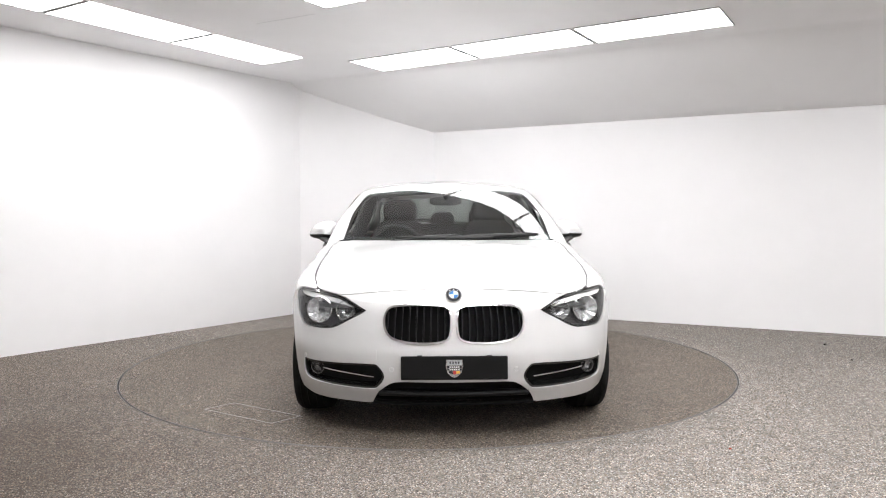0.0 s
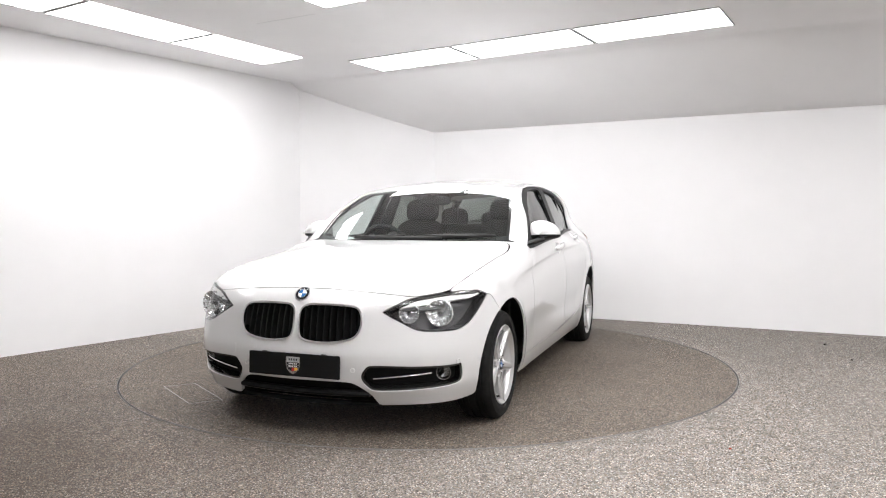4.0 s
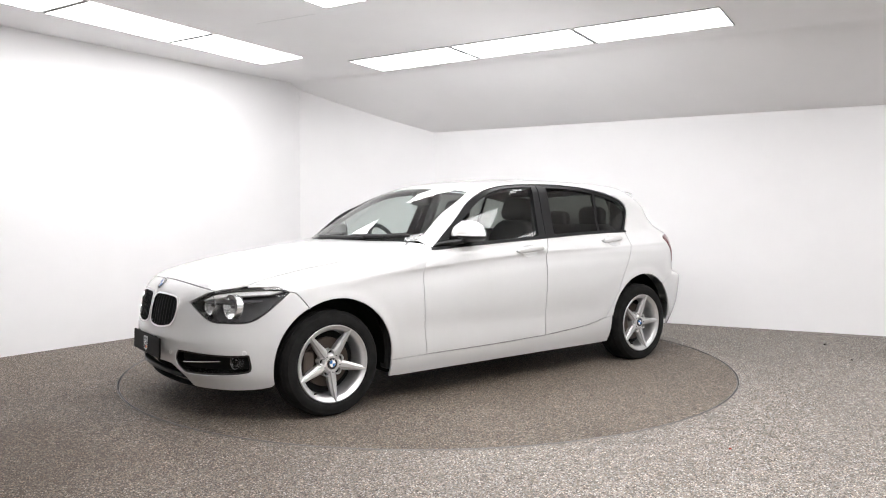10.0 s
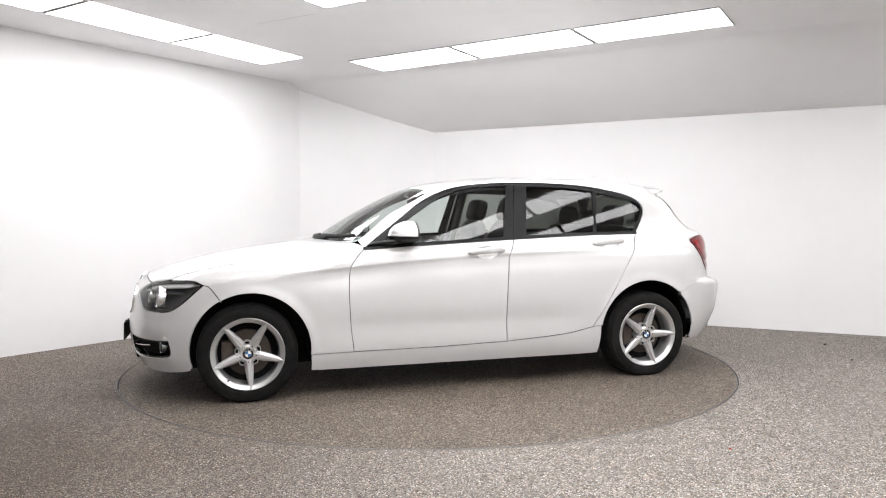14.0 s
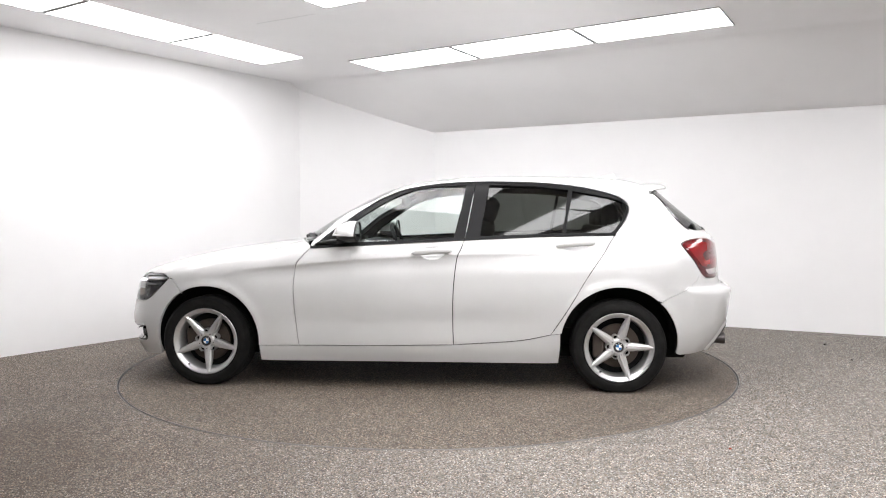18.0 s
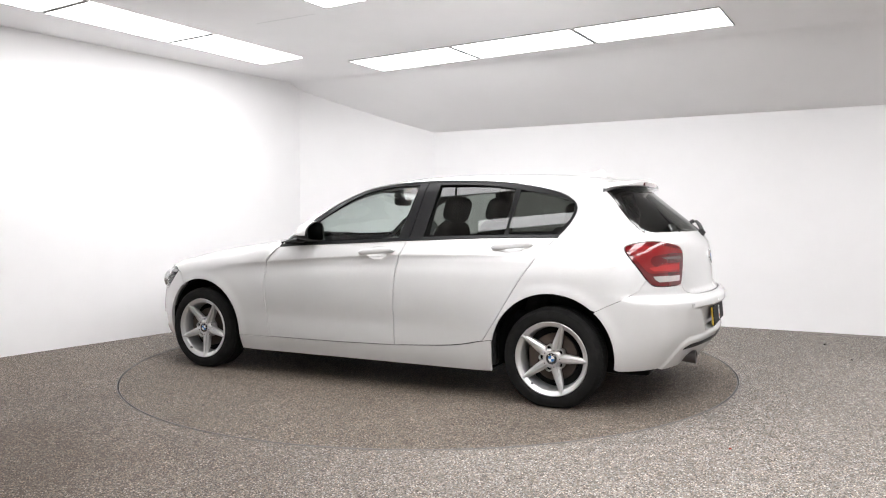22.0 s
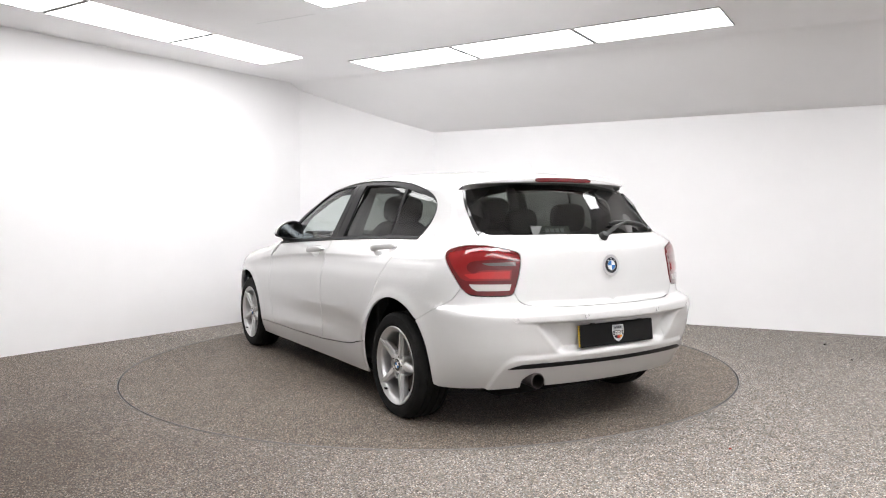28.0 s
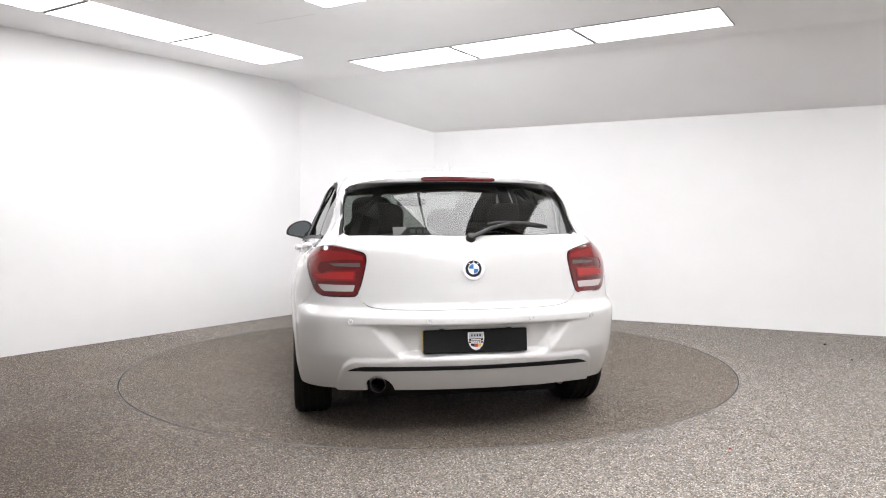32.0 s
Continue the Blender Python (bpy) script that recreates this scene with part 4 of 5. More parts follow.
def sculpted(q, p):
    """The plate's bay, the ledge under the sensors and the fuller lower part of the bumper."""
    a, y, z = np.abs(q[:, 0]), np.abs(p[:, 1]), q[:, 1]
    d = -0.046 * step(0.40 + (z - 0.44) * 0.9 - y, 0.0, 0.08) * step(z, 0.426, 0.448) * step(0.590 - z, 0.0, 0.014)
    d = d - 0.007 * step(0.594 - z, 0.0, 0.010) * (1 - step(0.594 - z, 0.04, 0.15)) * (1 - step(a, 0.50, 0.66)) * step(y, 0.30, 0.42)
    return d + 0.013 * step(shelf_edge(a) - z, 0.0, 0.026) * (1 - step(a, 0.795, 0.83))


recess = dented(chart_rear, True, sculpted)
left = curve((0.632, 0.7345), (0.655, 0.719), (0.73, 0.716), (0.814, 0.717), (0.862, 0.724), (0.904, 0.756)) + curve((0.905, 0.7565), (0.955, 0.6965), (1.041, 0.6515), (1.193, 0.5772))
arch_tail3 = [(-1.345 + 0.366 * math.cos(radians(a)), 0.312 + 0.358 * math.sin(radians(a))) for a in range(134, 192, 4)]
a3 = chart_side(np.array(arch_tail3))
arch_tail = [(math.atan2(q[1], FAN_R - q[0]), q[2]) for q in a3]
low_l = curve(arch_tail[-1], (1.03, 0.238), (0.804, 0.244), (0.62, 0.252)) + curve((0.605, 0.256), (0.590, 0.302), (0.530, 0.333), (0.472, 0.302), (0.458, 0.256), n=4)
low_r = curve(arch_tail[-1], (1.03, 0.238), (0.804, 0.244), (0.62, 0.252), (0.405, 0.252))
top_l = curve((0.0, 0.6578), (0.347, 0.6588), (0.50, 0.6628), (0.575, 0.6742), (0.612, 0.6972), (0.632, 0.7345))
half_l, half_r = top_l + left + arch_tail, top_l + left + arch_tail + low_r
bumper_out = loop(half_l, low_l, curve((0.458, 0.256), (0.0, 0.256), (-0.405, 0.254)), flip_first(half_r))
rear_bumper = panel("rear_bumper", chart_rear, bumper_out, M_PAINT, car, res=0.0105, gap=0.0008, lip=0.012, shape=recess, label="white rear bumper")[0]
strip = loop(curve((0.668, 0.362), (0.62, 0.378), (0.56, 0.386), (0.323, 0.389), (0.0, 0.389), (-0.323, 0.389), (-0.56, 0.386), (-0.62, 0.378), (-0.668, 0.362)), curve((-0.6, 0.364), (-0.323, 0.369), (0.0, 0.370), (0.323, 0.369), (0.6, 0.364)))
panel("trim_strip", chart_rear, strip, M_SATIN, rear_bumper, res=0.02, gap=0, lift=0.018, lip=0.02, label="gloss black strip across the rear bumper")
under = loop(curve((1.0, 0.262), (0.62, 0.258), (0.0, 0.256), (-0.62, 0.258), (-1.0, 0.262)), curve((-1.0, 0.20), (-0.5, 0.17), (0.0, 0.17), (0.5, 0.17), (1.0, 0.20)))
panel("lower_valance", chart_rear, under, M_UNDER, car, res=0.04, gap=0, lift=-0.05, lip=0.0)

# front bumper
mouth = curve((0.0, 0.298), (0.18, 0.298), (0.281, 0.297), (0.332, 0.286), (0.405, 0.236), (0.452, 0.178))
arch_nose3 = chart_side(np.array([(1.342 + 0.356 * math.cos(radians(a)), 0.31 + 0.355 * math.sin(radians(a))) for a in range(60, -19, -4)]), False)
arch_nose = [(math.atan2(q[1], q[0] - FAN_F), q[2]) for q in arch_nose3]
seam3 = chart_side(np.array(seam_f), False)
seam_nose = [(math.atan2(q[1], q[0] - FAN_F), q[2]) for q in seam3]
lead3 = chart_top(np.array(HOOD_LEAD))
lead = [(math.atan2(q[1], q[0] - FAN_F), q[2]) for q in lead3]
chin = curve((0.452, 0.178), (0.489, 0.174), (0.654, 0.178), (0.85, 0.182), (arch_nose[-1][0] - 0.03, 0.195), arch_nose[-1])
half = loop(lead, [c for c in LAMP_TOP if c[0] < 0.60][::-1], LAMP_LOW[::-1], seam_nose[::-1], arch_nose, chin[::-1], mouth[::-1])
front_bumper = panel("front_bumper", chart_front, half, M_PAINT, car, holes=[KIDNEY, VENT], upper=False, res=0.022, lip=0.02, centre=True, label="white front bumper")[0]
panel("lower_intake", chart_front, loop([(q[0], q[1] + 0.004) for q in mouth], curve((0.46, 0.176), (0.25, 0.168), (0.0, 0.168))), M_UNDER, car, upper=False, res=0.03, gap=0, lift=-0.045, lip=0.02, centre=True, label="black lower air intake")
bm = bmesh.new()
rod(bm, [(chart_front(np.array([(a, 0.238)]))[0] + np.array([-0.012, 0, 0])) for a in np.linspace(-0.40, 0.40, 25)], 0.024, 10, 0.7)
part("chin_bar", bm, M_SATIN, car, "matt black bar across the lower intake", smooth=True)
bm = bmesh.new()
rod(bm, [(chart_front(np.array([(a, 0.180)]))[0] + np.array([-0.02, 0, 0])) for a in np.linspace(-0.46, 0.46, 25)], 0.02, 10, 0.6)
part("chin_lip", bm, M_UNDER, car, smooth=True)

# kidney grilles
frames = panel("grille", chart_front, shrink(KIDNEY, -0.0045), M_CHROME, car, holes=[shrink(KIDNEY, 0.0045)], upper=False, res=0.012, gap=0, lift=0.008, lip=0.03, sides="LR", label="chrome-framed kidney grille with black bars")
panel("backing", chart_front, shrink(KIDNEY, -0.01), M_UNDER, frames, upper=False, res=0.03, gap=0, lift=-0.05, lip=0, sides="LR")
for k in range(9):
    a = 0.045 + 0.305 * k / 8
    zs = [z for z in np.linspace(0.49, 0.68, 60) if inside(np.array([(a, z)]), KIDNEY)[0]]
    if len(zs) < 4:
        continue
    line = chart_front(np.array([(a, z) for z in np.linspace(zs[0], zs[-1], 10)]))
    for owner, s in zip(frames, (1, -1)):
        bm = bmesh.new()
        v = []
        for p in line:
            v.append([bm.verts.new((p[0] + dx, (p[1] + dy) * s, p[2])) for dx, dy in ((0.001, 0.0022), (-0.045, 0.0035), (-0.045, -0.0035), (0.001, -0.0022))])
        for p, q in zip(v, v[1:]):
            for i in range(4):
                bm.faces.new((p[i], q[i], q[(i + 1) % 4], p[(i + 1) % 4]))
        bm.faces.new(v[0])
        bm.faces.new(v[-1])
        bmesh.ops.recalc_face_normals(bm, faces=bm.faces[:])
        part("slat", bm, M_SATIN, owner)

# side vents with fog lamps
vents = panel("side_vent", chart_front, shrink(VENT, -0.01), M_UNDER, car, upper=False, res=0.03, gap=0, lift=-0.05, lip=0, sides="LR", label="black side intake in the front bumper")
panel("vent_rim", chart_front, shrink(VENT, -0.002), M_GLOSS, vents, holes=[shrink(VENT, 0.010)], upper=False, res=0.015, gap=0, lift=-0.006, lip=0.04, sides="LR")
for dz, lo_a, mat, text in ((0.0, 0.42, M_CHROME, "thin chrome strip"),):
    line = [chart_front(np.array([(a, 0.318 + 0.028 * (a - 0.42) / 0.28 + dz)]))[0] - np.array([0.016, 0.004, 0]) for a in np.linspace(lo_a, 0.70, 10)]
    for owner, s in zip(vents, (1, -1)):
        bm = bmesh.new()
        rod(bm, [(q[0], q[1] * s, q[2]) for q in line], 0.0042 if dz == 0 else 0.007, 8)
        part("vent_bar", bm, mat, owner, text, smooth=True)
fog = chart_front(np.array([(0.775, 0.338)]))[0]
for owner, s in zip(vents, (1, -1)):
    m = facing((fog[0] - 0.028, (fog[1] - 0.02) * s, fog[2]), (0.93, 0.30 * s, 0))
    for name, prof, mat, text in (("fog_lamp", [(0.0, -0.024), (0.026, -0.014), (0.034, 0.003), (0.037, 0.004), (0.039, -0.03)], M_FOG, "round chrome fog lamp"), ("fog_lens", [(0.0, 0.010), (0.02, 0.008), (0.036, 0.003)], M_LENS, "")):
        bm = bmesh.new()
        lathe(bm, prof, 32)
        bmesh.ops.transform(bm, matrix=m @ pose(0, 0, 0, 90), verts=bm.verts[:])
        part(name, bm, mat, owner, text, smooth=True)

# headlamps
LAMP = loop(LAMP_TOP, LAMP_LOW)
lamps = panel("headlight", chart_front, shrink(LAMP, -0.003), M_HOUSING, car, upper=False, res=0.03, gap=0, lift=-0.075, lip=0, sides="LR", label="swept headlight with round twin lamps under a clear cover")
panel("bezel", chart_front, shrink(LAMP, 0.001), M_GLOSS, lamps, holes=[shrink(LAMP, 0.008)], upper=False, res=0.015, gap=0, lift=-0.003, lip=0.07, sides="LR", label="black headlight edge")
panel("cover", chart_front, shrink(LAMP, 0.002), M_LENS, lamps, upper=False, res=0.025, gap=0, lift=0.0, lip=0, sides="LR", label="clear headlight cover")
brow = loop(curve((0.56, 0.672), (0.64, 0.705), (0.71, 0.718), (0.80, 0.727), (0.94, 0.731), (1.04, 0.724)), curve((1.04, 0.724), (0.96, 0.708), (0.88, 0.707), (0.74, 0.700), (0.56, 0.672)))
panel("brow", chart_front, brow, M_PLAIN, lamps, upper=False, res=0.02, gap=0, lift=-0.020, lip=0.02, sides="LR", label="pale light bar along the top of the headlight")
for c, r in (((1.872, 0.690, 0.638), 0.064), ((1.932, 0.548, 0.638), 0.050)):
    for owner, s in zip(lamps, (1, -1)):
        m = facing((c[0], c[1] * s, c[2]), (0.97, 0.20 * s, 0.10)) @ pose(0, 0, 0, 90)
        for name, prof, mat, text in (("reflector", [(r * 0.22, -0.030), (r * 0.6, -0.022), (r * 0.93, -0.002), (r, 0.008), (r * 1.05, 0.006), (r * 1.05, -0.03)], M_REFLECT, "bright round lamp reflector"), ("bulb", [(0.0, 0.002), (r * 0.16, -0.004), (r * 0.20, -0.02), (r * 0.22, -0.034)], M_HOUSING, ""), ("lamp_lens", [(0.0, 0.012), (r * 0.5, 0.010), (r * 0.95, 0.004)], M_LENS, "")):
            bm = bmesh.new()
            rings = lathe(bm, prof, 48)
            if name == "reflector":
                for ringv in rings[:3]:
                    for i, v in enumerate(ringv):
                        v.co.y += 0.006 if i % 4 < 2 else -0.003
            bmesh.ops.transform(bm, matrix=m, verts=bm.verts[:])
            part(name, bm, mat, owner, text, smooth=name != "reflector")


visor = loop(curve((0.575, 0.672), (0.70, 0.682), (0.86, 0.683), (0.93, 0.676)), curve((0.93, 0.676), (0.92, 0.664), (0.86, 0.664), (0.70, 0.663), (0.60, 0.660), (0.575, 0.672)))
panel("lamp_visor", chart_front, visor, M_HOUSING, lamps, upper=False, res=0.02, gap=0, lift=-0.026, lip=0.03, sides="LR", label="grey bar over the round lamps")

# emblem: chrome rim, dark ring, blue and white quarters
def emblem(name, parent, m, r, label="round emblem with blue and white quarters", ring=0.9):
    o, r = r, r * ring / 0.9
    bm = bmesh.new()
    mats = [M_CHROME, M_NIGHT, M_BLUE, M_PLAIN]
    for i, (edge, d0, d1) in enumerate(((disc_outline(o), -0.004, 0.003), (disc_outline(r * 0.9), 0.002, 0.0042))):
        f0 = len(bm.faces)
        plate_of(bm, edge, d0, d1, m)
        bm.faces.ensure_lookup_table()
        for f in bm.faces[f0:]:
            f.material_index = i
    f0 = len(bm.faces)
    plate_of(bm, disc_outline(r * 0.60), 0.004, 0.0050, m)
    bm.faces.ensure_lookup_table()
    for f in bm.faces[f0:]:
        f.material_index = 0
    for k in range(4):
        f0 = len(bm.faces)
        plate_of(bm, disc_outline(r * 0.54, k * math.pi / 2, (k + 1) * math.pi / 2, 10), 0.0048, 0.0060, m)
        bm.faces.ensure_lookup_table()
        for f in bm.faces[f0:]:
            f.material_index = 2 if k % 2 == 1 else 3
    for k in range(3):
        a = radians(130 - 40 * k)
        f0 = len(bm.faces)
        c = (r * 0.74 * math.cos(a), r * 0.74 * math.sin(a))
        plate_of(bm, [(c[0] - r * 0.07, c[1] - r * 0.06), (c[0] + r * 0.07, c[1] - r * 0.06), (c[0] + r * 0.07, c[1] + r * 0.06), (c[0] - r * 0.07, c[1] + r * 0.06)], 0.004, 0.0052, m)
        bm.faces.ensure_lookup_table()
        for f in bm.faces[f0:]:
            f.material_index = 3
    ob = part(name, bm, mats[0], parent, label)
    for x in mats[1:]:
        ob.data.materials.append(x)
    return ob


def on_front(y, z):
    a = y / 0.9
    for _ in range(12):
        p = chart_front(np.array([(a, z)]))[0]
        a += (y - p[1]) / 0.95
    return p, slope(p[None], False)[0]


def on_rear(y, z):
    a = y / 0.9
    for _ in range(12):
        p = chart_rear(np.array([(a, z)]))[0]
        a += (y - p[1]) / 0.95
    return p, slope(p[None], True)[0]


p, n = on_front(0, 0.722)
emblem("bonnet_badge", car, facing(p + np.array([0.006, 0, 0.004]), (0.80, 0, 0.60)), 0.041)
p, n = on_rear(0, 0.857)
emblem("tailgate_badge", tailgate[0], facing(p + n * 0.004, n), 0.056, ring=0.74)


# plates with a shield, no lettering
def number_plate(m, edge):
    thing = new("number_plate")
    thing.parent = car
    tagged(thing, "plain black dealer cover over the plate, with a small shield")
    bm = bmesh.new()
    soft_box(bm, -0.262, 0.262, -0.058, 0.058, -0.008, 0.002, 0.006, 2, m)
    part("plate", bm, M_PLATE, thing)
    if edge:
        bm = bmesh.new()
        box(bm, -0.265, -0.256, -0.054, 0.054, -0.012, -0.003, m)
        part("plate_edge", bm, M_YELLOW, thing, "yellow edge of the plate behind")
    for x in (-0.17, 0.17):
        bm = bmesh.new()
        box(bm, x - 0.012, x + 0.012, 0.056, 0.062, -0.008, 0.003, m)
        part("clip", bm, M_BLACK, thing)
    m = m @ Matrix.Diagonal((0.86, 0.90, 1, 1))
    shield = [(-0.046, 0.046), (0.046, 0.046), (0.050, 0.010), (0.040, -0.026), (0.020, -0.044), (0.0, -0.052), (-0.020, -0.044), (-0.040, -0.026), (-0.050, 0.010)]
    bm = bmesh.new()
    plate_of(bm, [(x * 0.98, y) for x, y in shield], 0.001, 0.004, m)
    emb = part("shield", bm, M_CHROME, thing, "small silver-edged shield with coloured bands")
    for name, ys, mat in (("band", (0.043, 0.016), M_GREY), ("band", (0.013, 0.000), M_NIGHT), ("band", (-0.003, -0.012), M_NIGHT)):
        bm = bmesh.new()
        w = 0.041
        plate_of(bm, [(-w, ys[1]), (w, ys[1]), (w, ys[0]), (-w, ys[0])], 0.0035, 0.0048, m)
        part(name, bm, mat, emb)
    for x0, x1, mat in ((-0.031, -0.008, M_NIGHT), (-0.007, 0.010, M_REDPAINT), (0.011, 0.031, M_GOLD)):
        bm = bmesh.new()
        plate_of(bm, [(x0, -0.036 + abs(x0 + 0.0) * 0.3), (x1, -0.036 + abs(x1) * 0.3), (x1, -0.015), (x0, -0.015)], 0.0035, 0.0048, m)
        part("band", bm, mat, emb)
    for y in (0.030, 0.0065, -0.0075):
        bm = bmesh.new()
        for k in range(4 if y > 0.02 else 5):
            x = (-0.024 + 0.016 * k) if y > 0.02 else (-0.024 + 0.012 * k)
            h = 0.006 if y > 0.02 else 0.003
            box(bm, x - 0.004, x + 0.004, y - h, y + h, 0.0045, 0.0054, m)
        part("bars", bm, M_PLAIN if y < 0.02 else M_NIGHT, emb)
    return thing


number_plate(facing((2.128, 0, 0.379), (1, 0, 0.04)), False)
number_plate(facing((-2.172, 0, 0.506), (-1, 0, 0.10)), True)

# parking sensors and the towing eye covers
for y, z in ((0.772, 0.395), (0.309, 0.363), (-0.309, 0.363), (-0.772, 0.395)):
    p, n = on_front(y, z)
    bm = bmesh.new()
    lathe(bm, [(0.0, 0.0022), (0.0085, 0.0022), (0.009, 0.0005), (0.0105, 0.0005), (0.0115, 0.003), (0.0125, 0.0)], 24)
    bmesh.ops.transform(bm, matrix=facing(p, n) @ pose(0, 0, 0, 90), verts=bm.verts[:])
    part("parking_sensor", bm, M_SENSOR, front_bumper, "small round parking sensor")
for y, z in ((0.610, 0.606), (0.235, 0.612), (-0.281, 0.612), (-0.63, 0.606)):
    p, n = on_rear(y, z)
    bm = bmesh.new()
    lathe(bm, [(0.0, 0.0022), (0.0085, 0.0022), (0.009, 0.0005), (0.0105, 0.0005), (0.0115, 0.003), (0.0125, 0.0)], 24)
    bmesh.ops.transform(bm, matrix=facing(p, n) @ pose(0, 0, 0, 90), verts=bm.verts[:])
    part("parking_sensor", bm, M_SENSOR, rear_bumper, "small round parking sensor")
eye = rounded((-0.455, 0.458), (-0.43, 0.461), (-0.405, 0.461), (-0.396, 0.455), (-0.396, 0.43), (-0.397, 0.412), (-0.405, 0.406), (-0.43, 0.405), (-0.45, 0.405), (-0.457, 0.411), (-0.457, 0.43), n=3)
panel("towing_cover", chart_front, eye, M_PAINT, front_bumper, upper=False, res=0.015, gap=0, lift=0.0016, lip=0.004, label="small square towing eye cover")
eye = rounded((-0.47, 0.488), (-0.45, 0.492), (-0.42, 0.492), (-0.412, 0.486), (-0.412, 0.46), (-0.414, 0.446), (-0.42, 0.441), (-0.45, 0.441), (-0.466, 0.441), (-0.472, 0.447), n=3)
panel("towing_cover", chart_rear, eye, M_PAINT, rear_bumper, res=0.015, gap=0, lift=0.0016, lip=0.004, label="small square towing eye cover", shape=recess)

# door handles: a bowed grip standing off its bowl on two feet
for x0, x1, z, which in HANDLES:
    owner = (front_door, rear_door)[which]
    for ob, s in zip(owner, (1, -1)):
        bm = bmesh.new()
        rows = []
        for k in range(25):
            u = k / 24
            x = x0 + (x1 - x0) * u
            zc = z + 0.008 - 0.008 * math.cos(math.pi * u) + 0.004 * math.sin(math.pi * u)
            q = chart_side(np.array([(x, zc)]))[0]
            end = min(u, 1 - u)
            h = 0.0175 * min(1.0, (end / 0.10 + 0.04)) ** 0.5 * (1 + 0.12 * math.sin(math.pi * u))
            off = 0.012 + 0.022 * math.sin(math.pi * min(1, max(0, u))) ** 0.55
            deep = 0.012 if 0.22 < u < 0.78 else off + 0.004
            ring = []
            for i in range(14):
                a = math.tau * i / 14
                c, d = math.copysign(abs(math.cos(a)) ** 0.8, math.cos(a)), math.sin(a)
                ring.append(bm.verts.new((q[0], (q[1] + off + (0.010 * d if d > 0 else deep * d)) * s, zc + h * c)))
            rows.append(ring)
        for p, q in zip(rows, rows[1:]):
            for i in range(14):
                bm.faces.new((p[i], q[i], q[(i + 1) % 14], p[(i + 1) % 14]))
        bm.faces.new(rows[0])
        bm.faces.new(rows[-1])
        bmesh.ops.recalc_face_normals(bm, faces=bm.faces[:])
        part("handle", bm, M_PAINT, ob, "white pull handle", smooth=True)

# door mirrors
def blob(bm, c, front, back, side_in, side_out, up, down, power=2.6, nu=32, nv=20):
    """A rounded shell with its own reach to each side of c."""
    rings = []
    for j in range(nv + 1):
        b = math.pi * (j / nv - 0.5)
        ringv = []
        for i in range(nu):
            a = math.tau * i / nu
            f = lambda v: math.copysign(abs(v) ** (2 / power), v)
            x, y, z = f(math.cos(b)) * f(math.cos(a)), f(math.cos(b)) * f(math.sin(a)), f(math.sin(b))
            ringv.append(bm.verts.new((c[0] + x * (front if x > 0 else back), c[1] + y * (side_out if y > 0 else side_in), c[2] + z * (up if z > 0 else down))))
        rings.append(ringv)
    for a, b in zip(rings, rings[1:]):
        for i in range(nu):
            bm.faces.new((a[i], a[(i + 1) % nu], b[(i + 1) % nu], b[i]))
    bmesh.ops.remove_doubles(bm, verts=bm.verts[:], dist=1e-5)


CAP = [(0.775, 0.992), (0.778, 1.030), (0.790, 1.066), (0.815, 1.084), (0.850, 1.090), (0.890, 1.084), (0.930, 1.068), (0.962, 1.044), (0.980, 1.015), (0.984, 0.994)]
KEEL = [(0.984, 0.993), (0.978, 0.978), (0.945, 0.966), (0.890, 0.957), (0.830, 0.952), (0.780, 0.955), (0.770, 0.975), (0.775, 0.991)]
MIRROR_X, MIRROR_DEEP = 0.318, 0.170


def shell(bm, line, centre, x0, deep, swell, closed):
    """A domed shell: the line drawn in towards the centre as it runs forward from x0."""
    rows = []
    for k in range(13):
        u = k / 12
        f = max(0.0, 1 - u ** 2.6) ** 0.5 * (1 + swell * math.sin(math.pi * min(1, u * 1.4)) * (1 - u))
        rows.append([bm.verts.new((x0 + deep * u * (1 - 0.22 * (q[0] - 0.775) / 0.21), centre[0] + (q[0] - centre[0]) * f, centre[1] + (q[1] - centre[1]) * f)) for q in line])
    n = len(line)
    for p, q in zip(rows, rows[1:]):
        for i in range(n if closed else n - 1):
            j = (i + 1) % n
            bm.faces.new((p[i], p[j], q[j], q[i]))
    bmesh.ops.remove_doubles(bm, verts=bm.verts[:], dist=1e-4)
    bmesh.ops.recalc_face_normals(bm, faces=bm.faces[:])
    return rows


